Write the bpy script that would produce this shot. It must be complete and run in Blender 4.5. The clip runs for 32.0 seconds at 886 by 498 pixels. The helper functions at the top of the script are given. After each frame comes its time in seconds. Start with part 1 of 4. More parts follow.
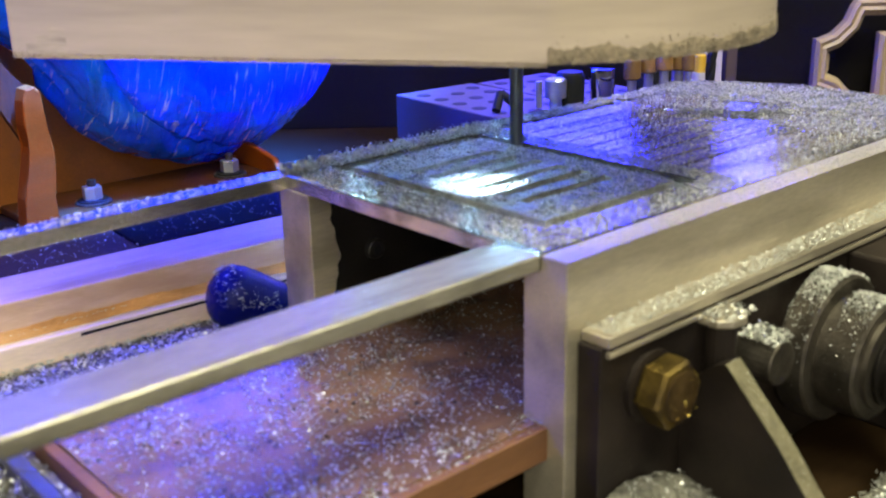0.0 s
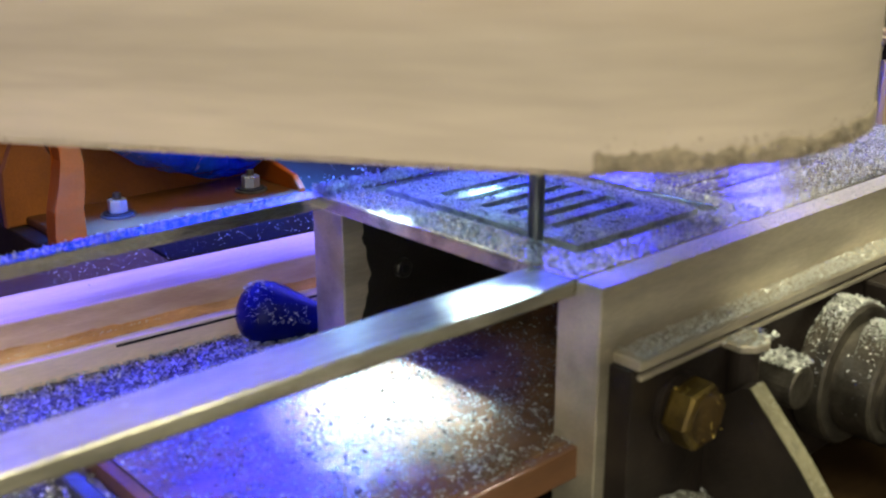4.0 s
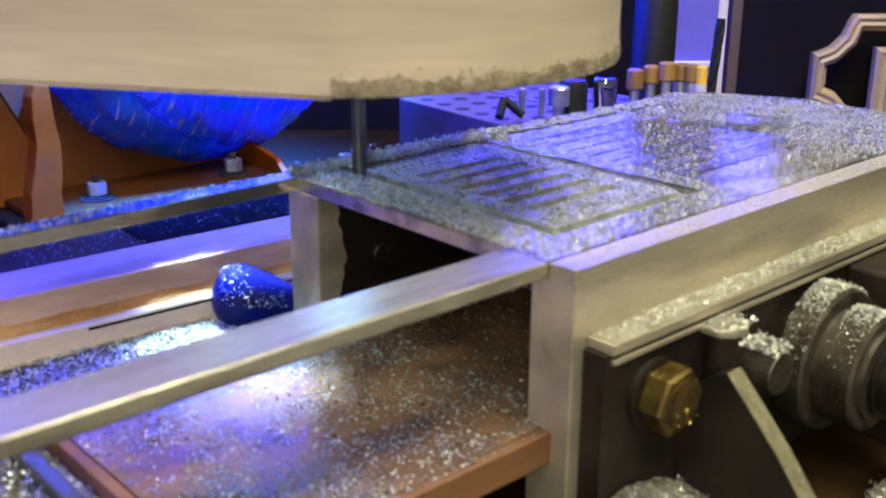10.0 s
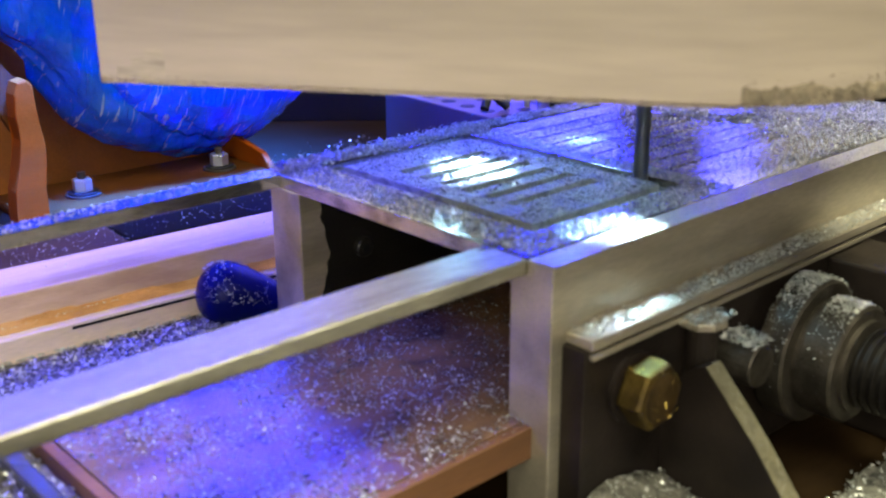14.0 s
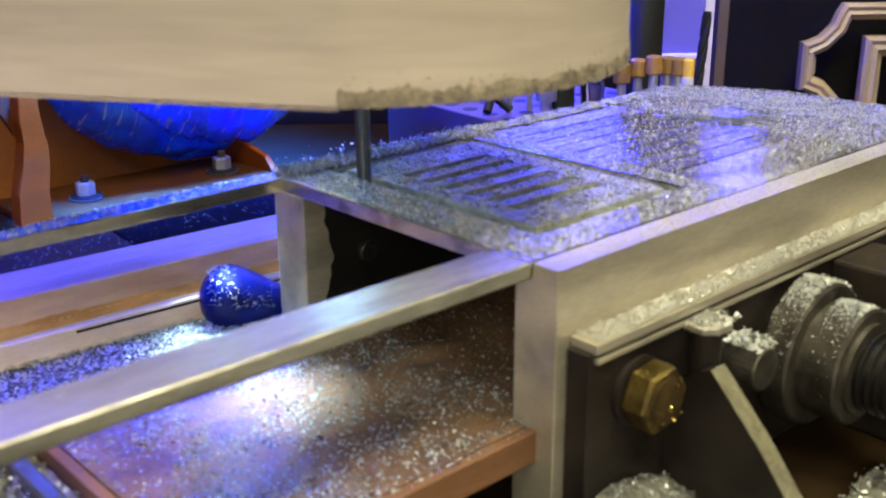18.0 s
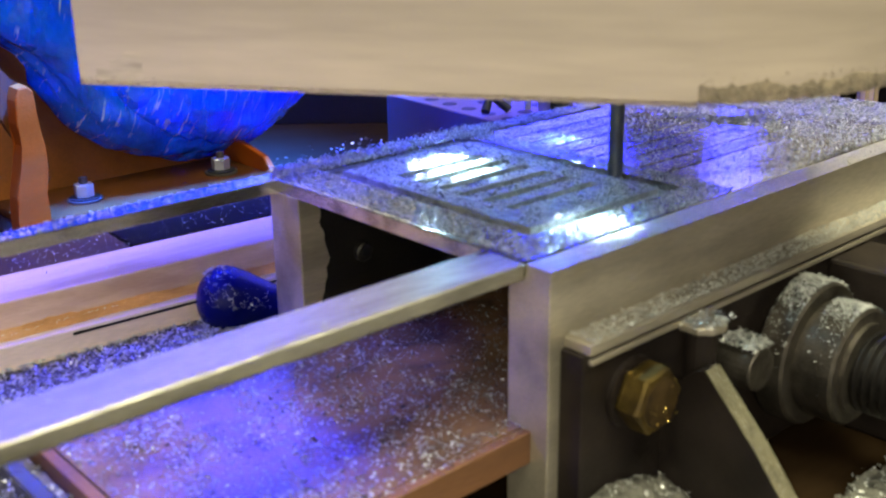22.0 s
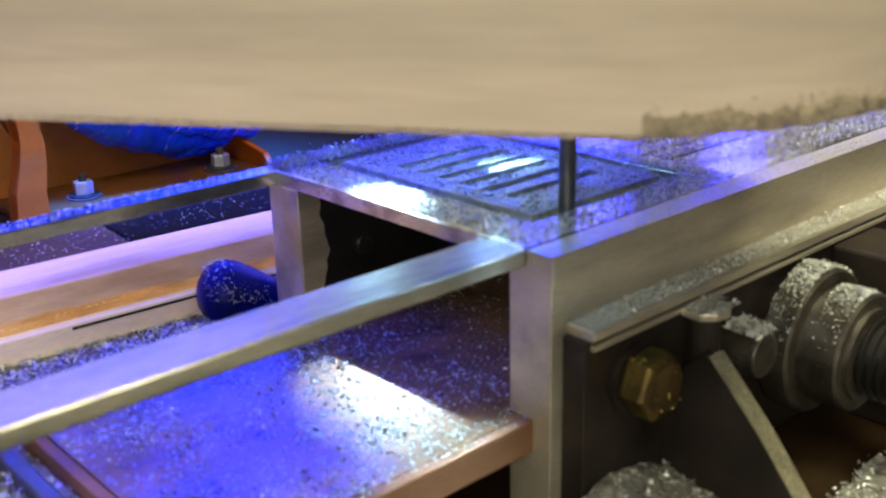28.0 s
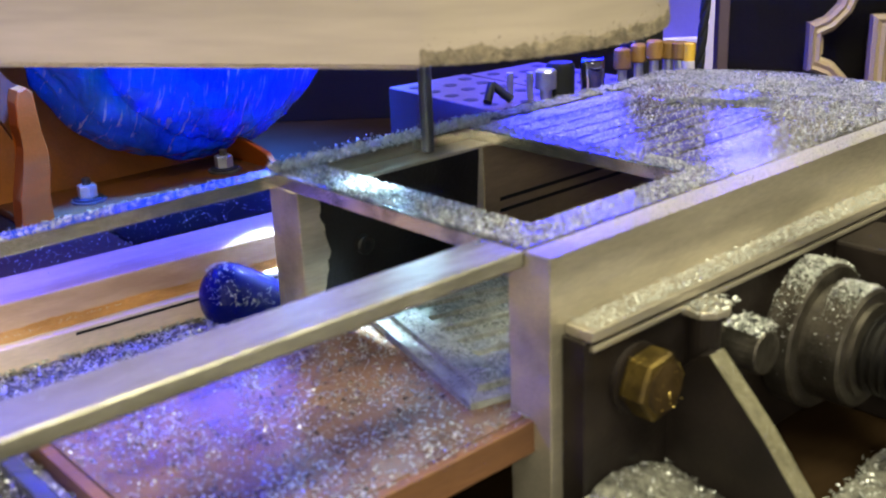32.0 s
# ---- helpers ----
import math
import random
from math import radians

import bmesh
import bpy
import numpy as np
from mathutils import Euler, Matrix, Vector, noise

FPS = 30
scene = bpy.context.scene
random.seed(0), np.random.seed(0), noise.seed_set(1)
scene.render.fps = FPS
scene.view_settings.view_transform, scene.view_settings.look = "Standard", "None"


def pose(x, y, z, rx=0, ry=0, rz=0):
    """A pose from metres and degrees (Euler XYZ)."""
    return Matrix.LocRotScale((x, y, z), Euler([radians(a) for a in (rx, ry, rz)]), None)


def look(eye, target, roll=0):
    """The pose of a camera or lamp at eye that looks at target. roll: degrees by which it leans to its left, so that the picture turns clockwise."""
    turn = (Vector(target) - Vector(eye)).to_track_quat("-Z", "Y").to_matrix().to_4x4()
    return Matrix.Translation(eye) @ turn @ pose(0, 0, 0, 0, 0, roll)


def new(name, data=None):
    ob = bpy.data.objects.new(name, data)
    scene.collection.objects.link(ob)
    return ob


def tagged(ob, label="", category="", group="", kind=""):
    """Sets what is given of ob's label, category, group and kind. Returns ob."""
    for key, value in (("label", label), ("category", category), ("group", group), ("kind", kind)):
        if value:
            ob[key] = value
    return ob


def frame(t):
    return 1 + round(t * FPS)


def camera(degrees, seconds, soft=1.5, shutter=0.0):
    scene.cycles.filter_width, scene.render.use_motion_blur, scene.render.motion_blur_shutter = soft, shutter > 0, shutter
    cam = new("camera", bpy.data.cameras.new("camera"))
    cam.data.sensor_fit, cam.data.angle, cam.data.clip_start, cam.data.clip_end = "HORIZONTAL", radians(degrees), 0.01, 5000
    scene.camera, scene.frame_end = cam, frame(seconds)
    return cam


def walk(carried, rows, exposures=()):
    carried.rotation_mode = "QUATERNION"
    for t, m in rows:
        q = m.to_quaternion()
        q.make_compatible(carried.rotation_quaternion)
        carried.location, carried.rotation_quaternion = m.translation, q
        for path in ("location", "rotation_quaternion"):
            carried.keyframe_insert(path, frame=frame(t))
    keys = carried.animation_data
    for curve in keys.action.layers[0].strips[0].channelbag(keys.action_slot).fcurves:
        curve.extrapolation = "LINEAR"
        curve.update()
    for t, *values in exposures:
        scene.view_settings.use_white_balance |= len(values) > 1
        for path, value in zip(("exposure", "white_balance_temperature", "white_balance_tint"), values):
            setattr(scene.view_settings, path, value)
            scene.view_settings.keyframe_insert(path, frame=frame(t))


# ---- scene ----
cam = camera(45.23, 32.0, soft=2.0)
cam.data.dof.use_dof = True
cam.data.dof.focus_distance = 0.60
cam.data.dof.aperture_fstop = 17.0
PATH = [
    (0, (-0.2233, -0.1984, 0.1059), (0.0269, 0.0861, -0.0225), -1.39),
    (0.5, (-0.2240, -0.1979, 0.1060), (0.0260, 0.0865, -0.0231), -1.35),
    (1, (-0.2232, -0.1990, 0.1080), (0.0254, 0.0860, -0.0223), -1.71),
    (1.5, (-0.2229, -0.2008, 0.1096), (0.0247, 0.0849, -0.0209), -2.07),
    (2, (-0.2237, -0.1982, 0.1082), (0.0253, 0.0866, -0.0220), -1.63),
    (2.5, (-0.2256, -0.1968, 0.1075), (0.0236, 0.0880, -0.0222), -1.53),
    (3, (-0.2351, -0.1987, 0.1145), (0.0161, 0.0844, -0.0148), -0.81),
    (3.5, (-0.2401, -0.1983, 0.1143), (0.0127, 0.0850, -0.0114), -0.49),
    (5.5, (-0.2424, -0.1909, 0.1082), (0.0121, 0.0929, -0.0130), 0.59),
    (6, (-0.2392, -0.1945, 0.1091), (0.0127, 0.0911, -0.0134), 0.07),
    (6.5, (-0.2343, -0.1954, 0.1056), (0.0168, 0.0909, -0.0169), -0.26),
    (7, (-0.2357, -0.1965, 0.1057), (0.0172, 0.0876, -0.0182), 0.08),
    (7.5, (-0.2357, -0.1961, 0.1062), (0.0176, 0.0869, -0.0193), 0.18),
    (8, (-0.2334, -0.1942, 0.1052), (0.0195, 0.0882, -0.0223), 0.18),
    (8.5, (-0.2342, -0.1946, 0.1066), (0.0194, 0.0868, -0.0216), 0.19),
    (9, (-0.2343, -0.1954, 0.1081), (0.0192, 0.0862, -0.0203), 0.11),
    (9.5, (-0.2328, -0.1979, 0.1101), (0.0192, 0.0846, -0.0191), 0.07),
    (10, (-0.2316, -0.1979, 0.1086), (0.0218, 0.0841, -0.0191), 0.15),
    (10.5, (-0.2313, -0.1978, 0.1095), (0.0228, 0.0827, -0.0198), 0.20),
    (11, (-0.2301, -0.1989, 0.1094), (0.0237, 0.0820, -0.0195), 0.13),
    (11.5, (-0.2282, -0.1993, 0.1091), (0.0251, 0.0818, -0.0206), -0.21),
    (12, (-0.2274, -0.2001, 0.1090), (0.0257, 0.0809, -0.0212), -0.30),
    (12.5, (-0.2260, -0.2006, 0.1090), (0.0270, 0.0805, -0.0212), -0.42),
    (13, (-0.2249, -0.2012, 0.1101), (0.0274, 0.0800, -0.0214), -0.53),
    (13.5, (-0.2262, -0.2012, 0.1105), (0.0271, 0.0791, -0.0210), -0.38),
    (14, (-0.2275, -0.2014, 0.1122), (0.0259, 0.0783, -0.0202), -0.38),
    (14.5, (-0.2269, -0.2013, 0.1124), (0.0266, 0.0785, -0.0197), -0.39),
    (16.5, (-0.2275, -0.2010, 0.1126), (0.0263, 0.0787, -0.0191), -0.49),
    (17, (-0.2284, -0.2007, 0.1131), (0.0256, 0.0788, -0.0188), -0.44),
    (17.5, (-0.2285, -0.2005, 0.1124), (0.0256, 0.0791, -0.0189), -0.34),
    (18, (-0.2284, -0.2006, 0.1127), (0.0250, 0.0795, -0.0189), -0.46),
    (18.5, (-0.2288, -0.2000, 0.1113), (0.0248, 0.0803, -0.0197), -0.29),
    (19, (-0.2280, -0.2008, 0.1115), (0.0248, 0.0797, -0.0205), -0.42),
    (19.5, (-0.2275, -0.2009, 0.1120), (0.0254, 0.0796, -0.0198), -0.52),
    (20, (-0.2272, -0.2012, 0.1113), (0.0256, 0.0795, -0.0201), -0.48),
    (20.5, (-0.2281, -0.2030, 0.1126), (0.0243, 0.0781, -0.0191), -0.53),
    (21, (-0.2271, -0.2016, 0.1123), (0.0254, 0.0792, -0.0195), -0.54),
    (21.5, (-0.2256, -0.2031, 0.1132), (0.0264, 0.0783, -0.0185), -0.77),
    (22, (-0.2249, -0.2027, 0.1134), (0.0268, 0.0787, -0.0188), -0.81),
    (22.5, (-0.2253, -0.2031, 0.1139), (0.0264, 0.0780, -0.0190), -0.76),
    (23, (-0.2265, -0.2022, 0.1128), (0.0272, 0.0776, -0.0189), -0.51),
    (23.5, (-0.2268, -0.2023, 0.1131), (0.0266, 0.0777, -0.0187), -0.60),
    (24, (-0.2258, -0.2030, 0.1139), (0.0268, 0.0776, -0.0180), -0.73),
    (24.5, (-0.2258, -0.2027, 0.1132), (0.0266, 0.0782, -0.0184), -0.77),
    (25, (-0.2261, -0.2018, 0.1128), (0.0264, 0.0791, -0.0190), -0.74),
    (25.5, (-0.2259, -0.2018, 0.1123), (0.0260, 0.0795, -0.0196), -0.84),
    (27.5, (-0.2241, -0.2021, 0.1084), (0.0275, 0.0800, -0.0224), -1.36),
    (28, (-0.2237, -0.2024, 0.1079), (0.0275, 0.0799, -0.0234), -1.43),
    (28.5, (-0.2220, -0.2040, 0.1087), (0.0279, 0.0791, -0.0232), -1.67),
    (29, (-0.2210, -0.2042, 0.1090), (0.0283, 0.0792, -0.0234), -1.78),
    (29.5, (-0.2215, -0.2049, 0.1101), (0.0275, 0.0789, -0.0222), -1.95),
    (30, (-0.2208, -0.2041, 0.1101), (0.0280, 0.0796, -0.0226), -2.11),
    (30.5, (-0.2213, -0.2042, 0.1094), (0.0270, 0.0798, -0.0235), -2.02),
    (31, (-0.2194, -0.2046, 0.1095), (0.0280, 0.0800, -0.0240), -2.25),
    (31.5, (-0.2202, -0.2051, 0.1102), (0.0276, 0.0793, -0.0227), -2.28),
    (32, (-0.2201, -0.2045, 0.1103), (0.0275, 0.0800, -0.0231), -2.44),
]
walk(cam, [(t, look(eye, target, roll)) for t, eye, target, roll in PATH])

# ---- light ----
world = bpy.data.worlds.new("workshop_dusk")
scene.world = world
world.use_nodes = True
world.node_tree.nodes["Background"].inputs["Color"].default_value = (0.35, 0.33, 0.42, 1)
world.node_tree.nodes["Background"].inputs["Strength"].default_value = 0.008


def area_lamp(name, eye, target, size, watts, color, size_y=0.0):
    data = bpy.data.lights.new(name, "AREA")
    data.energy, data.color, data.size = watts, color, size
    if size_y:
        data.shape, data.size_y = "RECTANGLE", size_y
    ob = new(name, data)
    ob.matrix_world = look(eye, target)
    return ob


area_lamp("ceiling_lamp", (0.24, -0.30, 1.10), (0.06, 0.05, 0.0), 0.45, 21.5, (1.0, 0.98, 0.64))
area_lamp("room_lamp", (-0.40, -0.52, 1.12), (0.0, 0.1, 0.0), 0.5, 11.0, (1.0, 0.97, 0.70))
# two unseen warm fills added: for the strips, and for reflections in the metal
area_lamp("side_fill", (-0.72, -0.60, 0.38), (-0.05, 0.17, -0.04), 0.3, 6.5, (1.0, 0.95, 0.70))
area_lamp("back_fill", (0.72, 0.80, 0.44), (0.05, 0.05, 0.0), 1.2, 2.0, (1.0, 0.97, 0.74), 0.2)
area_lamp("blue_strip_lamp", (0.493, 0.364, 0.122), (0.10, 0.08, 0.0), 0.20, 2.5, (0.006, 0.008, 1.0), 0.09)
# unseen blue fills added to brighten the strips, board, drifts and bag
area_lamp("blue_back_fill", (0.46, 0.66, 0.52), (-0.05, 0.20, -0.05), 0.5, 7.0, (0.015, 0.012, 1.0), 0.05)
area_lamp("blue_left_fill", (-0.28, 0.50, 0.48), (-0.17, 0.17, -0.06), 0.4, 12.5, (0.02, 0.02, 1.0), 0.05)
bag_fill = area_lamp("blue_bag_fill", (0.12, 0.28, 0.42), (0.09, 0.40, 0.08), 0.16, 42.0, (0.015, 0.11, 1.0), 0.04)
bag_fill.data.spread = radians(42)

# ---- materials ----


def material(name, color, rough=0.5, metal=0.0, vary=0.15, scale=60.0, fine=900.0, bump=0.15, stretch=(1, 1, 1), dirt=None, dirt_amount=0.4,
             per_object=0.0, rough_vary=0.12, coat=0.0, dirt_scale=None, spec=0.5):
    """A surface with coarse stains, fine grain, uneven gloss and a fine relief. Scales are waves per metre."""
    m = bpy.data.materials.new(name)
    m.use_nodes = True
    nt = m.node_tree
    n, l = nt.nodes, nt.links
    bsdf = n["Principled BSDF"]
    coord = n.new("ShaderNodeTexCoord")
    mapping = n.new("ShaderNodeMapping")
    mapping.inputs["Scale"].default_value = stretch
    l.new(coord.outputs["Object"], mapping.inputs["Vector"])

    def noise_node(s, detail):
        x = n.new("ShaderNodeTexNoise")
        x.inputs["Scale"].default_value, x.inputs["Detail"].default_value = s, detail
        l.new(mapping.outputs["Vector"], x.inputs["Vector"])
        return x

    coarse, grain = noise_node(scale, 4), noise_node(fine, 3)
    ramp = n.new("ShaderNodeValToRGB")
    c = Vector(color)
    lo, hi = c * (1 - vary), c * (1 + vary)
    ramp.color_ramp.elements[0].color = (*lo, 1)
    ramp.color_ramp.elements[1].color = (*[min(1, x) for x in hi], 1)
    ramp.color_ramp.elements[0].position, ramp.color_ramp.elements[1].position = 0.3, 0.7
    l.new(coarse.outputs["Fac"], ramp.inputs["Fac"])
    mix = n.new("ShaderNodeMix")
    mix.data_type, mix.blend_type = "RGBA", "MULTIPLY"
    mix.inputs["Factor"].default_value = 1.0
    gr = n.new("ShaderNodeMapRange")
    gr.inputs["To Min"].default_value, gr.inputs["To Max"].default_value = 1 - vary, 1 + vary * 0.6
    l.new(grain.outputs["Fac"], gr.inputs["Value"])
    l.new(ramp.outputs["Color"], mix.inputs["A"])
    l.new(gr.outputs["Result"], mix.inputs["B"])
    out = mix.outputs["Result"]
    if dirt:
        spots = noise_node(dirt_scale or scale * 0.45, 6)
        dr = n.new("ShaderNodeValToRGB")
        dr.color_ramp.elements[0].position, dr.color_ramp.elements[1].position = 0.5, 0.68
        l.new(spots.outputs["Fac"], dr.inputs["Fac"])
        amt = n.new("ShaderNodeMath")
        amt.operation = "MULTIPLY"
        amt.inputs[1].default_value = dirt_amount
        l.new(dr.outputs["Color"], amt.inputs[0])
        dm = n.new("ShaderNodeMix")
        dm.data_type = "RGBA"
        l.new(amt.outputs["Value"], dm.inputs["Factor"])
        l.new(out, dm.inputs["A"])
        dm.inputs["B"].default_value = (*dirt, 1)
        out = dm.outputs["Result"]
    if per_object:
        info = n.new("ShaderNodeObjectInfo")
        pr = n.new("ShaderNodeMapRange")
        pr.inputs["To Min"].default_value, pr.inputs["To Max"].default_value = 1 - per_object, 1 + per_object
        l.new(info.outputs["Random"], pr.inputs["Value"])
        pm = n.new("ShaderNodeMix")
        pm.data_type, pm.blend_type = "RGBA", "MULTIPLY"
        pm.inputs["Factor"].default_value = 1.0
        l.new(out, pm.inputs["A"])
        l.new(pr.outputs["Result"], pm.inputs["B"])
        out = pm.outputs["Result"]
    l.new(out, bsdf.inputs["Base Color"])
    rr = n.new("ShaderNodeMapRange")
    rr.inputs["To Min"].default_value, rr.inputs["To Max"].default_value = max(0.02, rough - rough_vary), min(1, rough + rough_vary)
    l.new(coarse.outputs["Fac"], rr.inputs["Value"])
    l.new(rr.outputs["Result"], bsdf.inputs["Roughness"])
    bsdf.inputs["Metallic"].default_value = metal
    bsdf.inputs["Coat Weight"].default_value = coat
    bsdf.inputs["Specular IOR Level"].default_value = spec
    if bump:
        b = n.new("ShaderNodeBump")
        b.inputs["Strength"].default_value, b.inputs["Distance"].default_value = bump, 0.0006
        l.new(grain.outputs["Fac"], b.inputs["Height"])
        l.new(b.outputs["Normal"], bsdf.inputs["Normal"])
    return m


def glow(name, color, strength):
    m = bpy.data.materials.new(name)
    m.use_nodes = True
    bsdf = m.node_tree.nodes["Principled BSDF"]
    bsdf.inputs["Base Color"].default_value = (0.8, 0.8, 0.8, 1)
    bsdf.inputs["Emission Color"].default_value = (*color, 1)
    bsdf.inputs["Emission Strength"].default_value = strength
    return m


ALU = material("milled_aluminium", (0.60, 0.57, 0.50), 0.18, 0.93, 0.22, 60, 900, 0.2, (0.3, 1, 1), (0.15, 0.15, 0.14), 0.75, dirt_scale=75, rough_vary=0.12)
ALU_CUT = material("freshly_cut_aluminium", (0.37, 0.38, 0.365), 0.55, 0.45, 0.3, 160, 1300, 0.9, (1, 0.5, 1), (0.12, 0.125, 0.12), 0.7, dirt_scale=300)
STEEL = material("ground_steel", (0.53, 0.47, 0.375), 0.38, 0.68, 0.26, 45, 900, 0.3, (0.2, 1, 1), (0.20, 0.17, 0.135), 0.65, dirt_scale=38)
DARK_STEEL = material("oiled_dark_steel", (0.019, 0.0132, 0.0112), 0.5, 0.4, 0.3, 60, 800, 0.3, (1, 1, 1), (0.042, 0.03, 0.024), 0.7, dirt_scale=35)
TOOL_STEEL = material("tool_steel", (0.16, 0.17, 0.18), 0.35, 0.9, 0.15, 90, 900, 0.2)
CHIP = material("aluminium_chips", (0.54, 0.545, 0.53), 0.42, 0.75, 0.2, 500, 3000, 0.3)
# dull dust tone that also serves as a shaded copy of the chips
DULL_SHADED_CHIP = material("dull_shaded_chips", (0.22, 0.23, 0.235), 0.55, 0.5, 0.45, 500, 3000, 0.3)
PALE_DUST = material("pale_metal_dust", (0.46, 0.44, 0.38), 0.7, 0.2, 0.25, 500, 3000, 0.2)
ALU_BAR = material("scuffed_aluminium_bar", (0.40, 0.37, 0.31), 0.36, 0.6, 0.35, 90, 900, 0.5, (0.2, 1, 1), (0.13, 0.12, 0.10), 0.8, dirt_scale=90, rough_vary=0.25)
CHIP_DUST = material("packed_chip_dust", (0.46, 0.46, 0.43), 0.55, 0.55, 0.35, 900, 2600, 0.9, (1, 1, 1), (0.2, 0.19, 0.18), 0.5, dirt_scale=500)
WORN_STEEL = material("worn_dark_steel", (0.115, 0.10, 0.085), 0.46, 0.85, 0.35, 70, 800, 0.4, (1, 1, 1), (0.05, 0.04, 0.034), 0.7, dirt_scale=80)
JAW_BROWN = material("brown_jaw_sheet", (0.18, 0.13, 0.09), 0.5, 0.3, 0.25, 60, 800, 0.3, (0.2, 1, 1), (0.12, 0.085, 0.06), 0.5)
LIT_EDGE = material("lit_edge_metal", (0.17, 0.15, 0.095), 0.55, 0.4, 0.3, 200, 1200, 0.5, (1, 1, 1), (0.2, 0.18, 0.13), 0.5, dirt_scale=400)
BROWN_STEEL = material("brown_stained_rail", (0.045, 0.024, 0.016), 0.7, 0.0, 0.4, 60, 800, 0.3, (0.3, 1, 1), (0.02, 0.011, 0.008), 0.7, spec=0.1)
BRASS = material("tarnished_brass", (0.15, 0.10, 0.026), 0.42, 0.8, 0.4, 120, 900, 0.4, (1, 1, 1), (0.05, 0.032, 0.015), 0.8, dirt_scale=90)
BRASS_GLINT = material("brass_glints", (0.80, 0.58, 0.16), 0.3, 0.9, 0.2, 500, 3000, 0.2)
DARK_BRASS = material("dark_brass", (0.09, 0.055, 0.02), 0.4, 0.6, 0.4, 150, 900, 0.4, (1, 1, 1), (0.03, 0.02, 0.012), 0.7, dirt_scale=120)
BOARD = material("rust_brown_board", (0.175, 0.10, 0.056), 0.22, 0.0, 0.3, 55, 900, 0.4, (0.7, 1, 1), (0.075, 0.05, 0.04), 0.75, dirt_scale=70, spec=0.9)
BOARD_EDGE = material("raw_wood_edge", (0.15, 0.065, 0.027), 0.65, 0.0, 0.25, 60, 900, 0.4, (0.15, 1, 1), (0.2, 0.1, 0.06), 0.4)
MDF = material("pale_fibreboard", (0.49, 0.345, 0.30), 0.7, 0.0, 0.16, 50, 1100, 0.4, (0.2, 1, 1), (0.20, 0.11, 0.07), 0.75, per_object=0.12, dirt_scale=42)
MDF_PALER = material("paler_fibreboard", (0.72, 0.57, 0.49), 0.75, 0.0, 0.2, 50, 1100, 0.4, (0.2, 1, 1), (0.36, 0.22, 0.15), 0.6, dirt_scale=40)
RED_DUST = material("orange_brown_sawdust", (0.46, 0.22, 0.085), 0.9, 0.0, 0.35, 120, 1500, 0.8, (0.3, 1, 1), (0.55, 0.38, 0.26), 0.7, dirt_scale=60)
PINE = material("pale_planed_pine", (0.455, 0.372, 0.312), 0.65, 0.0, 0.22, 9, 130, 0.12, (0.2, 0.2, 2.0), (0.27, 0.19, 0.14), 0.55, dirt_scale=11)
PINE_DARK = material("soiled_wood_edge", (0.27, 0.215, 0.155), 0.8, 0.0, 0.45, 120, 900, 0.8, (1, 1, 1), (0.07, 0.055, 0.045), 0.75, dirt_scale=230)
WOOD_DUST = material("wood_dust", (0.22, 0.18, 0.14), 0.8, 0.0, 0.4, 300, 900, 0.5)
PINE_MARK = material("greyed_wood", (0.47, 0.39, 0.31), 0.7, 0.0, 0.3, 90, 700, 0.4, (0.3, 0.3, 3))
ORANGE = material("orange_printed_plastic", (0.21, 0.04, 0.002), 0.45, 0.0, 0.15, 40, 700, 0.3, (1, 1, 3), (0.15, 0.045, 0.01), 0.45, spec=0.08)
BROWN_PLASTIC = material("brown_panel", (0.14, 0.042, 0.007), 0.6, 0.0, 0.25, 30, 600, 0.25, (1, 1, 1), (0.05, 0.02, 0.008), 0.5, spec=0.2)
STAINED = material("stained_brown_plastic", (0.09, 0.026, 0.005), 0.6, 0.0, 0.5, 70, 600, 0.5, (1, 1, 0.35), (0.035, 0.016, 0.008), 0.85, dirt_scale=110, spec=0.15)
BAG = material("blue_plastic_film", (0.003, 0.13, 1.0), 0.16, 0.0, 0.25, 26, 420, 0, (1, 1, 0.6), (0.008, 0.24, 1.0), 0.5, coat=0.9, spec=0.6)


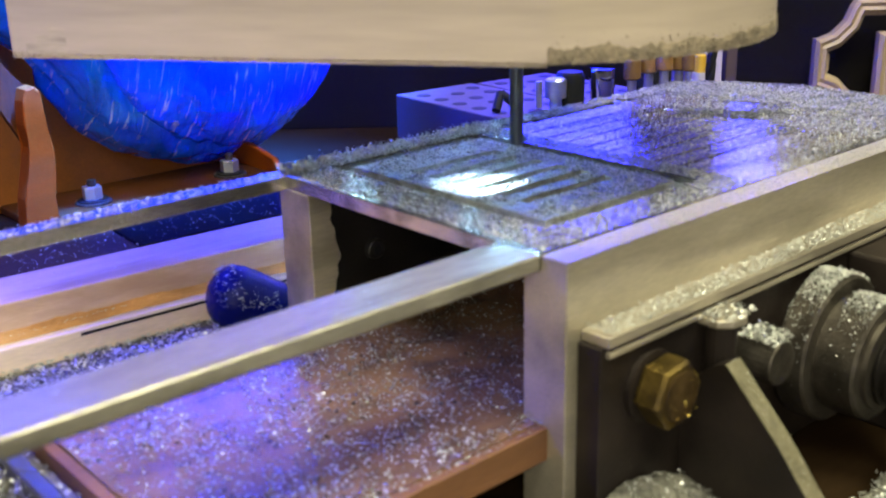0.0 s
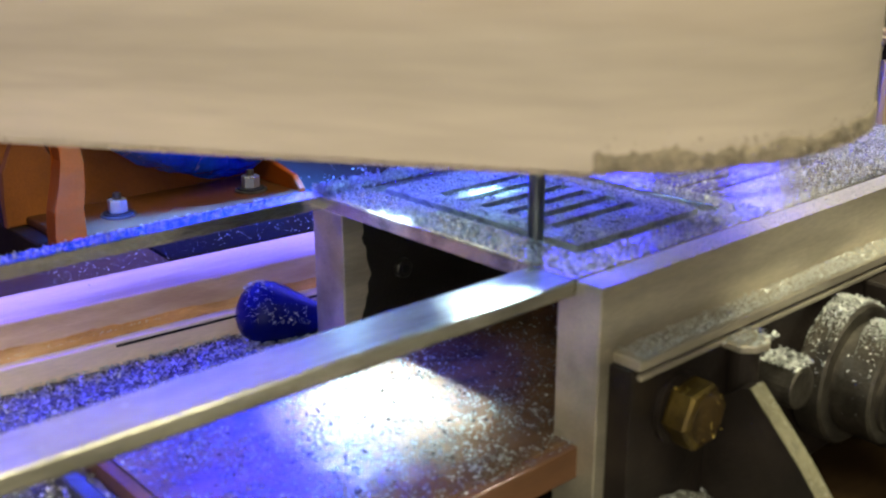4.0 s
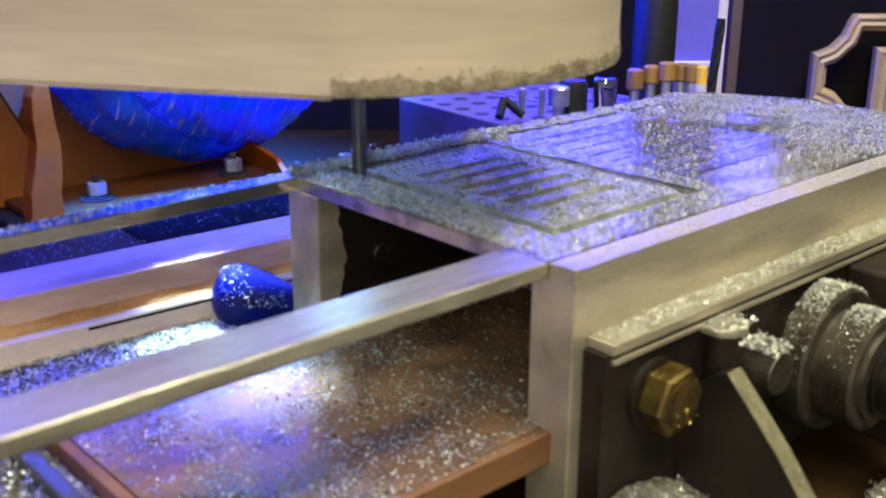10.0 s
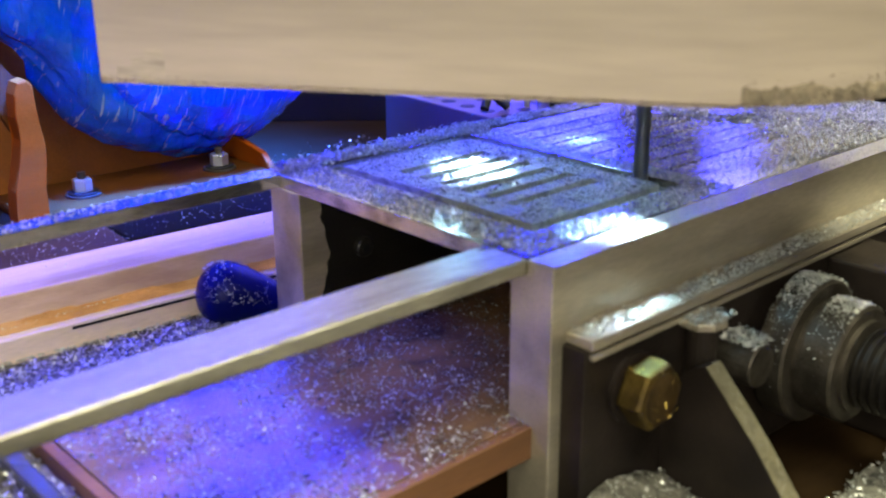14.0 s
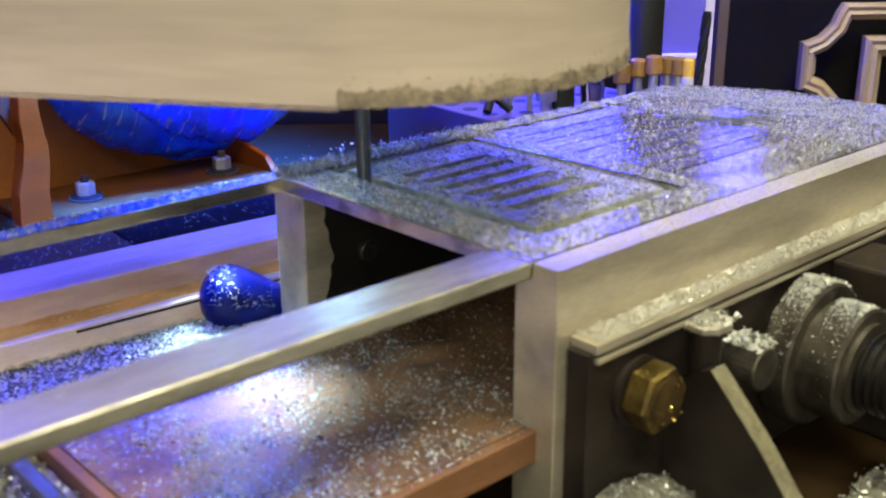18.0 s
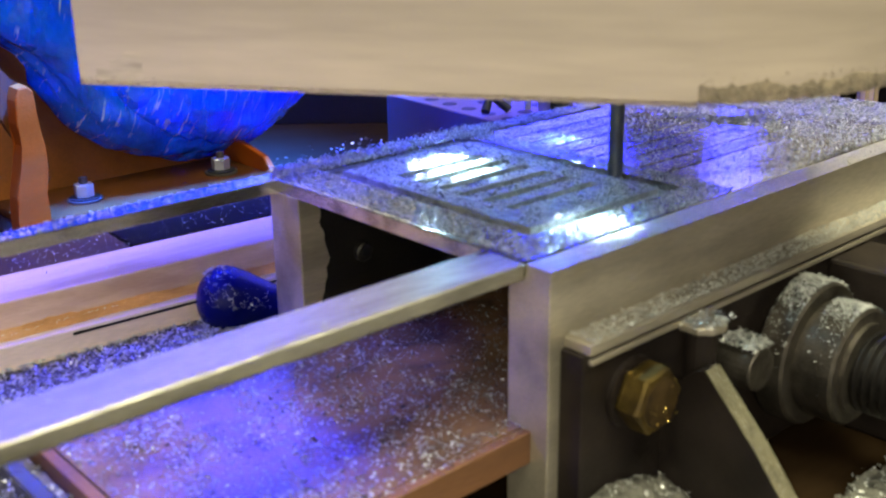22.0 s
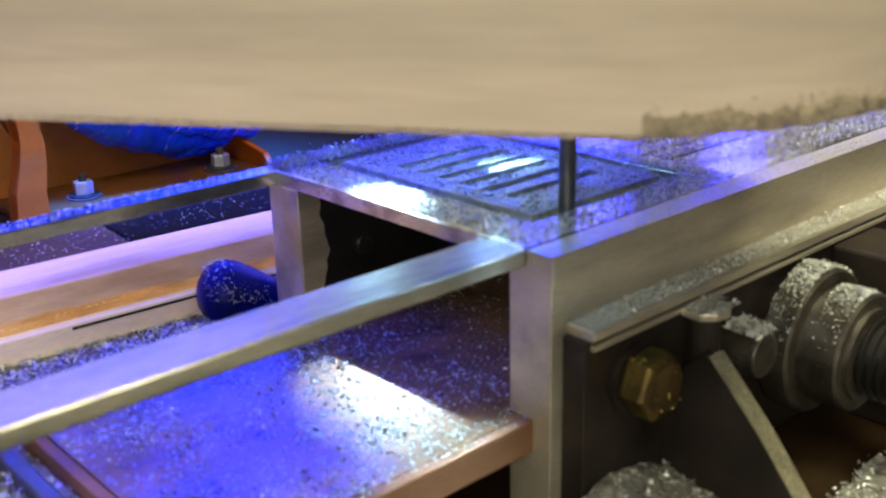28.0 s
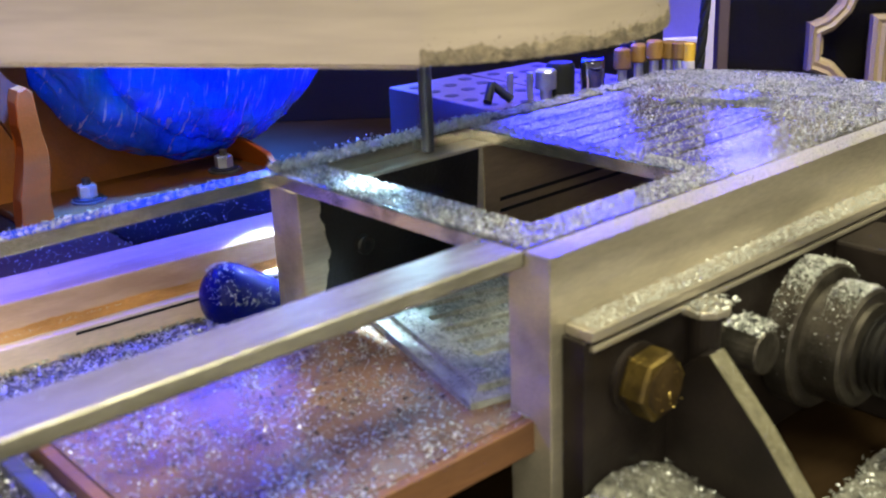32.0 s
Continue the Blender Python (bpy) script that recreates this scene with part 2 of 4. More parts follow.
def crinkle(m, scale, depth):
    """Sharp folds in a film: warped facets at two scales as relief, highlights put into the colour."""
    nt = m.node_tree
    n, l = nt.nodes, nt.links
    coord = n.new("ShaderNodeTexCoord")
    mp = n.new("ShaderNodeMapping")
    mp.inputs["Rotation"].default_value, mp.inputs["Scale"].default_value = (0.3, 0.55, 0.25), (2.3, 1.2, 0.42)
    l.new(coord.outputs["Object"], mp.inputs["Vector"])
    warp = n.new("ShaderNodeTexNoise")
    warp.inputs["Scale"].default_value, warp.inputs["Detail"].default_value = scale * 0.8, 3
    l.new(mp.outputs["Vector"], warp.inputs["Vector"])
    off = n.new("ShaderNodeVectorMath")
    off.operation = "MULTIPLY_ADD"
    off.inputs[1].default_value = (0.045, 0.045, 0.045)
    l.new(warp.outputs["Color"], off.inputs[0])
    l.new(mp.outputs["Vector"], off.inputs[2])
    heights = []
    for k, amount in ((0.6, 1.0), (1.8, 0.16)):
        v = n.new("ShaderNodeTexVoronoi")
        v.feature = "DISTANCE_TO_EDGE"
        v.inputs["Scale"].default_value = scale * k
        l.new(off.outputs["Vector"], v.inputs["Vector"])
        c = n.new("ShaderNodeMapRange")
        c.inputs["From Max"].default_value, c.inputs["To Max"].default_value = 0.22, amount
        l.new(v.outputs["Distance"], c.inputs["Value"])
        heights.append(c)
    add = n.new("ShaderNodeMath")
    add.operation = "ADD"
    l.new(heights[0].outputs["Result"], add.inputs[0])
    l.new(heights[1].outputs["Result"], add.inputs[1])
    # short pale streaks painted into the colour for highlights along the creases
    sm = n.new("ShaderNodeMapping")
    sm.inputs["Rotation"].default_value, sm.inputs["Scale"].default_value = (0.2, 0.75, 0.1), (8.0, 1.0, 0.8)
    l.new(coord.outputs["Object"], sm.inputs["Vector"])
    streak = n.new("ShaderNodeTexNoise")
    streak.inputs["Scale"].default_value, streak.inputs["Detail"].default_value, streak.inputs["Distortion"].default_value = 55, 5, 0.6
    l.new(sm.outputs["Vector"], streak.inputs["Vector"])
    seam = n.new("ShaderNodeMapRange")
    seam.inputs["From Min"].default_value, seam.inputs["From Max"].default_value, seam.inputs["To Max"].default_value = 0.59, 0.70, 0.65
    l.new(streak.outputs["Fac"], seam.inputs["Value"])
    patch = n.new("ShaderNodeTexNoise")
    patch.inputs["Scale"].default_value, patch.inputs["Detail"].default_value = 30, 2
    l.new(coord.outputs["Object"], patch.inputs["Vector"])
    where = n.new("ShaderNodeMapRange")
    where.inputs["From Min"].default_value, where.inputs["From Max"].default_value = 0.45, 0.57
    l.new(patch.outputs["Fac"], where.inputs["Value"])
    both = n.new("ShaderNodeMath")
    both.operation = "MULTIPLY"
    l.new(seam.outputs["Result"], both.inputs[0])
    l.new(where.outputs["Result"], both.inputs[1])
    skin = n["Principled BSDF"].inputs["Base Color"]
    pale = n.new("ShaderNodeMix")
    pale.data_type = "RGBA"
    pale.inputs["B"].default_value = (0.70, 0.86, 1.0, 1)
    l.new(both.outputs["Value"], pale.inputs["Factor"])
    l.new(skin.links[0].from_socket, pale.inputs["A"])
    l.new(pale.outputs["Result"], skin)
    b = n.new("ShaderNodeBump")
    b.inputs["Strength"].default_value, b.inputs["Distance"].default_value = 1.0, depth
    l.new(add.outputs["Value"], b.inputs["Height"])
    l.new(b.outputs["Normal"], n["Principled BSDF"].inputs["Normal"])


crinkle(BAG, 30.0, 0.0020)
BLACK_SATIN = material("black_satin", (0.008, 0.007, 0.007), 0.38, 0.0, 0.4, 60, 700, 0.4, (1, 1, 1), (0.02, 0.017, 0.014), 0.5, spec=0.35)
BAG.node_tree.nodes["Principled BSDF"].inputs["Subsurface Weight"].default_value = 0.5
BAG.node_tree.nodes["Principled BSDF"].inputs["Subsurface Radius"].default_value = (0.02, 0.05, 0.12)
BAG.node_tree.nodes["Principled BSDF"].inputs["Subsurface Scale"].default_value = 1.0
# darker copy of the chip dust, for shaded litter and gaps between chips
SHADED_SWARF = material("shaded_swarf", (0.20, 0.19, 0.165), 0.6, 0.4, 0.5, 300, 2000, 0.9, (1, 1, 1), (0.03, 0.028, 0.025), 0.8, dirt_scale=160)
# bracket plastic darkened in its colour for the shade beneath the bag
SHADED_PLASTIC = material("shaded_plastic", (0.055, 0.018, 0.004), 0.5, 0.0, 0.4, 40, 600, 0.3, (1, 1, 1), (0.014, 0.006, 0.003), 0.7, spec=0.03)
# black rubber with the blue light on it put into the colour
RUBBER = material("blue_lit_rubber", (0.001, 0.003, 0.085), 0.16, 0.0, 0.3, 90, 1400, 0.6, (1, 1, 1), (0.003, 0.004, 0.06), 0.4, spec=0.14)
ZINC = material("zinc_plated_steel", (0.62, 0.63, 0.66), 0.32, 0.9, 0.12, 100, 800, 0.15)
WHITE_BLOCK = material("pale_plastic_block", (0.065, 0.042, 0.06), 0.55, 0.0, 0.1, 35, 800, 0.2, (1, 1, 1), (0.16, 0.13, 0.17), 0.3)
# blue light put into the colours of a pale box and a white strip
BLUE_LIT_BOX = material("blue_lit_box", (0.10, 0.085, 0.50), 0.5, 0.0, 0.1, 20, 500, 0.1)
WHITE_PLASTIC = material("blue_lit_white_plastic", (0.50, 0.45, 0.82), 0.5, 0.0, 0.06, 20, 500, 0.05)
PALE_BOX = material("pale_box_card", (0.45, 0.42, 0.55), 0.6, 0.0, 0.1, 20, 500, 0.1)
SATIN_PAINT = material("satin_dark_paint", (0.05, 0.05, 0.06), 0.25, 0.0, 0.2, 40, 600, 0.1)
HOLE = material("dark_bore", (0.008, 0.008, 0.010), 0.6, 0.0, 0.2, 80, 700, 0.1, spec=0.2)
CHROME = material("polished_chrome", (0.55, 0.56, 0.60), 0.08, 1.0, 0.05, 40, 500, 0.02)
BLACK = material("matt_black_panel", (0.007, 0.006, 0.006), 0.8, 0.0, 0.3, 8, 300, 0.15, (1, 1, 1), (0.011, 0.009, 0.009), 0.4, spec=0.03)
FRAME_WOOD = material("waxed_frame_wood", (0.36, 0.27, 0.18), 0.5, 0.0, 0.18, 25, 500, 0.25, (1, 1, 0.3), (0.3, 0.18, 0.09), 0.5)
HANDLE_WOOD = material("varnished_handle_wood", (0.22, 0.115, 0.03), 0.45, 0.0, 0.2, 40, 600, 0.2, (1, 1, 0.3), per_object=0.25)
YELLOW = material("yellow_plastic", (0.6, 0.36, 0.04), 0.5, 0.0, 0.12, 60, 600, 0.15)
WALL = material("cream_reflector_wall", (0.26, 0.23, 0.17), 0.85, 0.0, 0.12, 5, 120, 0.2, (1, 1, 1), (0.34, 0.30, 0.25), 0.4)
BENCH = material("dark_bench_top", (0.016, 0.009, 0.004), 0.8, 0.0, 0.3, 14, 300, 0.3, (0.3, 1, 1), (0.03, 0.016, 0.007), 0.5, spec=0.03)
LED = glow("white_led", (0.55, 0.86, 1.0), 270000.0)
LED_DIM = glow("dim_white_led", (0.30, 0.66, 1.0), 70000.0)
LED_SOFT = glow("soft_white_led", (0.58, 0.86, 1.0), 105000.0)
LED_SPILL = glow("led_spill", (0.35, 0.72, 1.0), 320.0)

# ---- building helpers: all shapes in millimetres ----


def thing(name, at, label, category, group="", kind=""):
    ob = new(name)
    ob.empty_display_size = 0.01
    ob.location = Vector(at) * 0.001
    ob["at"] = tuple(Vector(at))
    return tagged(ob, label, category, group, kind)


def base_of(ob):
    return Vector(ob["at"]) if ob is not None and "at" in ob else Vector((0, 0, 0))


def part(name, bm, mat, parent=None, label="", smooth=False):
    """Links a bmesh, drawn in millimetres in the place, as one mesh object under a thing or under a part."""
    shift = base_of(parent)
    for v in bm.verts:
        v.co = (v.co - shift) * 0.001
    bmesh.ops.recalc_face_normals(bm, faces=bm.faces)
    me = bpy.data.meshes.new(name)
    bm.to_mesh(me)
    bm.free()
    me.materials.append(mat)
    if smooth:
        for p in me.polygons:
            p.use_smooth = True
        me.set_sharp_from_angle(angle=radians(40))
    ob = new(name, me)
    ob["at"] = tuple(shift)
    if parent is not None:
        ob.parent = parent
    if label:
        ob["label"] = label
    return ob


def solo(name, bm, mat, label, category, group="", kind="", smooth=False):
    return tagged(part(name, bm, mat, None, "", smooth), label, category, group, kind)


def box(x0, x1, y0, y1, z0, z1, bevel=0.6, bm=None, seg=2):
    own = bm if bm is not None else bmesh.new()
    r = bmesh.ops.create_cube(own, size=1)
    for v in r["verts"]:
        v.co = Vector(((x0 + x1) / 2 + v.co.x * (x1 - x0), (y0 + y1) / 2 + v.co.y * (y1 - y0), (z0 + z1) / 2 + v.co.z * (z1 - z0)))
    if bevel:
        edges = list({e for v in r["verts"] for e in v.link_edges})
        bmesh.ops.bevel(own, geom=edges, offset=bevel, segments=seg, affect="EDGES", profile=0.5)
    return own


def rod(p0, p1, r0, r1=None, n=24, bm=None, bevel=0.0):
    own = bm if bm is not None else bmesh.new()
    p0, p1 = Vector(p0), Vector(p1)
    d = p1 - p0
    m = Matrix.Translation((p0 + p1) / 2) @ d.to_track_quat("Z", "Y").to_matrix().to_4x4()
    r = bmesh.ops.create_cone(own, cap_ends=True, segments=n, radius1=r0, radius2=r0 if r1 is None else r1, depth=d.length, matrix=m)
    if bevel:
        edges = [e for e in {e for v in r["verts"] for e in v.link_edges} if any(len(f.verts) > 4 for f in e.link_faces)]
        bmesh.ops.bevel(own, geom=edges, offset=bevel, segments=2, affect="EDGES", profile=0.5)
    return own


def lathe(profile, origin, direction, n=32, bm=None):
    """Turns (distance along, radius) pairs about an axis."""
    own = bm if bm is not None else bmesh.new()
    m = Matrix.Translation(origin) @ Vector(direction).to_track_quat("Z", "Y").to_matrix().to_4x4()
    rings = []
    for h, r in profile:
        rings.append([own.verts.new(m @ Vector((r * math.cos(a), r * math.sin(a), h))) for a in [2 * math.pi * i / n for i in range(n)]])
    for a, b in zip(rings, rings[1:]):
        for i in range(n):
            own.faces.new((a[i], a[(i + 1) % n], b[(i + 1) % n], b[i]))
    own.faces.new(rings[0][::-1])
    own.faces.new(rings[-1])
    return own


def prism(points, z0, z1, bm=None, bevel=0.0, m=None):
    """A flat outline raised from z0 to z1; m turns it elsewhere."""
    own = bm if bm is not None else bmesh.new()
    lo = [own.verts.new((x, y, z0)) for x, y in points]
    hi = [own.verts.new((x, y, z1)) for x, y in points]
    faces = [own.faces.new(lo[::-1]), own.faces.new(hi)]
    k = len(points)
    for i in range(k):
        faces.append(own.faces.new((lo[i], lo[(i + 1) % k], hi[(i + 1) % k], hi[i])))
    if bevel:
        edges = list({e for f in faces[:2] for e in f.edges})
        bmesh.ops.bevel(own, geom=edges, offset=bevel, segments=2, affect="EDGES", profile=0.5)
    if m is not None:
        bmesh.ops.transform(own, matrix=m, verts=own.verts)
    return own


def cells(xs, ys, height, bottom, bm=None):
    """A sheet cut into cells, each with its own height (None: a hole), closed by walls."""
    own = bm if bm is not None else bmesh.new()
    nx, ny = len(xs) - 1, len(ys) - 1
    h = [[height((xs[i] + xs[i + 1]) / 2, (ys[j] + ys[j + 1]) / 2) for j in range(ny)] for i in range(nx)]

    def quad(a, b, c, d):
        own.faces.new([own.verts.new(p) for p in (a, b, c, d)])

    def level(i, j):
        return h[i][j] if 0 <= i < nx and 0 <= j < ny else None

    for i in range(nx):
        for j in range(ny):
            z = h[i][j]
            if z is None:
                continue
            x0, x1, y0, y1 = xs[i], xs[i + 1], ys[j], ys[j + 1]
            quad((x0, y0, z), (x1, y0, z), (x1, y1, z), (x0, y1, z))
            quad((x0, y1, bottom), (x1, y1, bottom), (x1, y0, bottom), (x0, y0, bottom))
            for (di, dj), (a, b) in {(-1, 0): ((x0, y1), (x0, y0)), (1, 0): ((x1, y0), (x1, y1)), (0, -1): ((x0, y0), (x1, y0)), (0, 1): ((x1, y1), (x0, y1))}.items():
                o = level(i + di, j + dj)
                floor = bottom if o is None else o
                if floor < z - 1e-6:
                    quad((*a, floor), (*b, floor), (*b, z), (*a, z))
    bmesh.ops.remove_doubles(own, verts=own.verts, dist=0.001)
    return own


def soften(bm, offset):
    """Rounds the upper rims of a cut sheet."""
    bm.normal_update()
    edges = [e for e in bm.edges if len(e.link_faces) == 2 and abs(e.verts[0].co.z) < 0.01 and abs(e.verts[1].co.z) < 0.01 and e.calc_face_angle() > 1.0]
    bmesh.ops.bevel(bm, geom=edges, offset=offset, segments=2, affect="EDGES", profile=0.5)


rng = np.random.default_rng(7)


def chips(name, places, size, label, flat=0.5, mat=None, lift=0.4):
    """Loose curled flakes at the given places (rows of x, y, z in millimetres), one object."""
    p = np.asarray(places, float)
    n = len(p)
    length = rng.uniform(size[0], size[1], n)
    width = length * rng.uniform(0.25, 0.7, n)
    curl = rng.uniform(0.1, 0.6, n) * length
    u = rng.normal(size=(n, 3))
    u[:, 2] *= flat
    u /= np.linalg.norm(u, axis=1)[:, None]
    w = np.cross(u, rng.normal(size=(n, 3)) * np.array([flat, flat, 1.0]))
    w /= np.linalg.norm(w, axis=1)[:, None]
    q = np.cross(u, w)
    q[q[:, 2] < 0] *= -1
    c = p + np.array([0, 0, lift])
    verts = np.stack([
        c - u * (length / 2)[:, None] - w * (width / 2)[:, None], c - u * (length / 2)[:, None] + w * (width / 2)[:, None],
        c - w * (width / 2)[:, None] + q * curl[:, None] * 0.5, c + w * (width / 2)[:, None] + q * curl[:, None] * 0.5,
        c + u * (length / 2)[:, None] - w * (width / 3)[:, None], c + u * (length / 2)[:, None] + w * (width / 3)[:, None]], 1).reshape(-1, 3) * 0.001
    b = np.arange(n)[:, None] * 6
    faces = np.concatenate([b + np.array([[0, 1, 3, 2]]), b + np.array([[2, 3, 5, 4]])]).tolist()
    me = bpy.data.meshes.new(name)
    me.from_pydata(verts.tolist(), [], faces)
    me.materials.append(mat or CHIP)
    ob = new(name, me)
    return tagged(ob, label, "metal chips", "", "stuff")


def heap(name, xs, ys, height, label, mat=None):
    """A low uneven pile as a height field over a grid; height gives z in millimetres or None."""
    bm = bmesh.new()
    grid = {}
    for i, x in enumerate(xs):
        for j, y in enumerate(ys):
            z = height(x, y)
            if z is not None:
                grid[i, j] = bm.verts.new((x, y, z))
    for i, j in list(grid):
        quad = [(i, j), (i + 1, j), (i + 1, j + 1), (i, j + 1)]
        if all(k in grid for k in quad):
            bm.faces.new([grid[k] for k in quad])
    return solo(name, bm, mat or CHIP_DUST, label, "metal chips", "", "stuff")


def rough_noise(x, y, s, k=0.0):
    return noise.noise(Vector((x * s, y * s, k)))


# ---- the setting ----
# unseen room; cream walls added for warm reflections and soft fill
part_of_room = [
    ("floor", box(-1500, 1700, -1500, 1700, -1000, -960, 0), BENCH),
    ("ceiling", box(-1500, 1700, -1500, 1700, 1500, 1540, 0), WALL),
    ("wall_south", box(-1540, 1740, -1540, -1500, -960, 1500, 0), WALL),
    ("wall_west", box(-1540, -1500, -1500, 1700, -960, 1500, 0), WALL),
    ("wall_north", box(-1540, 1740, 1700, 1740, -960, 1500, 0), WALL),
    ("wall_east", box(1700, 1740, -1500, 1700, -960, 1500, 0), WALL),
]
for wall_name, shape, wall_mat in part_of_room:
    solo(wall_name, shape, wall_mat, "unseen cream workshop " + wall_name.split("_")[0], wall_name.split("_")[0], "", "structure")

bench = thing("workbench", (100, 200, -960), "dark wooden workbench covered in metal chips under the milling machine", "workbench")
part("bench_top", box(-600, 1100, -500, 1150, -140, -100, 2), BENCH, bench)
for lx in (-550, 1050):
    for ly in (-450, 1100):
        part("leg", box(lx - 35, lx + 35, ly - 35, ly + 35, -960, -140.5, 2), BENCH, bench)

# brown base board of the vice, with two shallow slots, and the edge strip at its end
GROUND = -57.0
base_board = thing("base_board", (100, 80, -100), "rust-brown wooden base board strewn with aluminium chips", "board")
bm = cells([-118, 20, 125, 129, 141, 145, 420], [11.5, 60, 120, 134], lambda x, y: GROUND - (3 if (125 < x < 129 or 141 < x < 145) else 0), -68)
part("board", bm, BOARD, base_board)
part("front_lipping", box(-118, 420, 7.3, 11.4, -69, -57.4, 0.5), BOARD_EDGE, base_board, "raw light wood lipping")
part("end_strip", box(-122.5, -118.4, 4, 134, -69, -57.2, 0.6), BOARD_EDGE, base_board, "raw wood strip closing the board's end")
part("side_bar", box(-134, -128.2, -20, 134, -70, -58.2, 0.8), SATIN_PAINT, base_board, "smooth dark bar along the board's end")
for sx in (-90, 60, 250):
    part("bearer", box(sx, sx + 30, 8, 156, -100, -68.2, 1), BENCH, base_board)

# ---- the workpiece ----
X0, X1, Y0, Y1 = 20.5, 104.0, 27.5, 145.6
PLATE_T = -5.4
groove_y = [y for k in range(8) for y in (40 + 12.2 * k, 45.6 + 12.2 * k)]


def in_groove(y):
    return any(40 + 12.2 * k < y < 45.6 + 12.2 * k for k in range(8))


def plate_height(x, y):
    if x < 0:
        return None
    if X0 < x < X1 and Y0 < y < Y1:
        return None
    if 116 < x < 204 and in_groove(y):
        return -0.4
    return 0.0


plate = thing("workpiece_plate", (100, 84, PLATE_T), "flat milled aluminium plate with cut-out windows, clamped in the vice", "metal plate")
bm = cells([-330, -200, -100, 0, X0, 62, X1, 116, 160, 204, 262], sorted({10.6, 27.5, 29.8, 145.6, 146.7, 157.4, *groove_y}), plate_height, PLATE_T)
prism([(262, 10.6), (312, 10.6), (303, 80), (296, 116), (286, 138), (274, 150), (262, 157.4)], PLATE_T, 0, bm)
bmesh.ops.remove_doubles(bm, verts=bm.verts, dist=0.01)
bm.normal_update()
rim = [e for e in bm.edges if all(abs(v.co.y - 10.6) < 0.01 and abs(v.co.z) < 0.01 for v in e.verts)]
bmesh.ops.bevel(bm, geom=rim, offset=1.1, segments=3, affect="EDGES", profile=0.5)
soften(bm, 0.45)
part("plate", bm, ALU, plate)
near_bar = box(-330, -0.03, 10.6, 29.8, PLATE_T, 0, 0.9, seg=3)
part("near_bar", near_bar, ALU_BAR, plate, "scuffed narrow bar left standing along the window")
part("far_bar", box(-330, -0.03, 146.7, 157.4, PLATE_T, 0, 0.4), ALU, plate, "narrow bar along the far side of the window")

# the square offcut that comes loose
SLUG_AT = (62.25, 86.5, -2.7)
slug = thing("offcut", SLUG_AT, "square aluminium offcut with milled slots, cut loose from the plate", "metal offcut")


def slug_height(x, y):
    if not (26.8 < x < 97.7 and 33.8 < y < 139.3):
        return -2.6
    return -2.2 if 38 < x < 86 and 50 < y < 122 and in_groove(y) else 0.0


bm = cells([21.0, 26.8, 38, 62, 86, 97.7, 103.5], sorted({28.0, 33.8, 139.3, 145.1, *groove_y}), slug_height, PLATE_T)
soften(bm, 0.35)
part("slab", bm, ALU_CUT, slug)

# ---- the vice ----
vice = thing("vice", (100, 60, -100), "steel machine vice with a brass bolt, clamping the aluminium plate", "vice")
jaw = prism([(0, -100), (18, -100), (18, -5.6), (10.5, -5.6), (10.5, -0.1), (0, -0.1)], 0, 380, bevel=0.5, m=Matrix(((0, 0, 1, 0), (1, 0, 0, 0), (0, 1, 0, 0), (0, 0, 0, 1))))
part("near_jaw", jaw, STEEL, vice, "brushed ground steel jaw with a stepped top")
part("far_jaw", box(0, 290, 134, 154, -100, -5.6, 0.6), STEEL, vice, "brushed ground steel jaw")
film_left = [(11 + 5.0 * noise.noise(Vector((z * 0.045, 3, 0))) + 2.0 * noise.noise(Vector((z * 0.2, 8, 0))) + max(0, (z + 30) * 0.02), z) for z in range(-99, -5, 2)]
part("oil_film", prism(film_left + [(98, -7), (94, -60), (100, -99)], 0, 0.25, m=Matrix(((1, 0, 0, 0), (0, 0, -1, 133.9), (0, 1, 0, 0), (0, 0, 0, 1)))), BLACK_SATIN, vice, "black sheet with a ragged border")
# brown sheet added to brighten the jaw face; dark strips stand for grooves
part("jaw_liner", box(100.5, 289, 133.1, 133.9, -98, -6.5, 0.2), JAW_BROWN, vice, "brown sheet added to brighten the far jaw's inner face")
for lz in (-33.2, -38.8):
    part("groove", box(110, 289, 132.85, 133.3, lz - 0.9, lz + 0.9, 0), HOLE, vice, "dark strip standing for a groove along the far jaw")
jaw_screw = part("cap_screw", lathe([(0, 4.2), (2.5, 4.2), (3, 3.6)], (30, 133.6, -34), (0, -1, 0), 24), BLACK_SATIN, vice, "socket-head screw in the far jaw", True)
part("socket", rod((30, 130.8, -34), (30, 130.3, -34), 2.0, n=6), HOLE, jaw_screw)
part("ledge", box(6.5, 380, -11.4, -0.2, -26.6, -23, 0.4), STEEL, vice, "steel ledge covered in chips")
part("ledge_strip", box(7.5, 380, -11.2, -0.2, -30.2, -28.2, 0.4), STEEL, vice)
part("back_plate", box(5, 380, -9.5, -0.2, -100, -26.7, 0.5), DARK_STEEL, vice, "oily dark steel plate")

hexa = [(11.6 * math.cos(math.pi / 3 * k + 0.12), 11.6 * math.sin(math.pi / 3 * k + 0.12)) for k in range(6)]
hex_bm = prism(hexa, 0, 10.5, bevel=1.8)
bmesh.ops.transform(hex_bm, matrix=Matrix.Translation((29, -11.8, -46)) @ Matrix.Rotation(radians(90), 4, "X"), verts=hex_bm.verts)
part("brass_bolt_head", hex_bm, BRASS, vice, "tarnished brass hexagonal bolt head")
part("oily_face", lathe([(0, 8.6), (0.3, 8.6), (0.5, 8.0)], (29, -22.3, -46), (0, -1, 0), 32), DARK_BRASS, vice, "darker disc on the front of the bolt head")
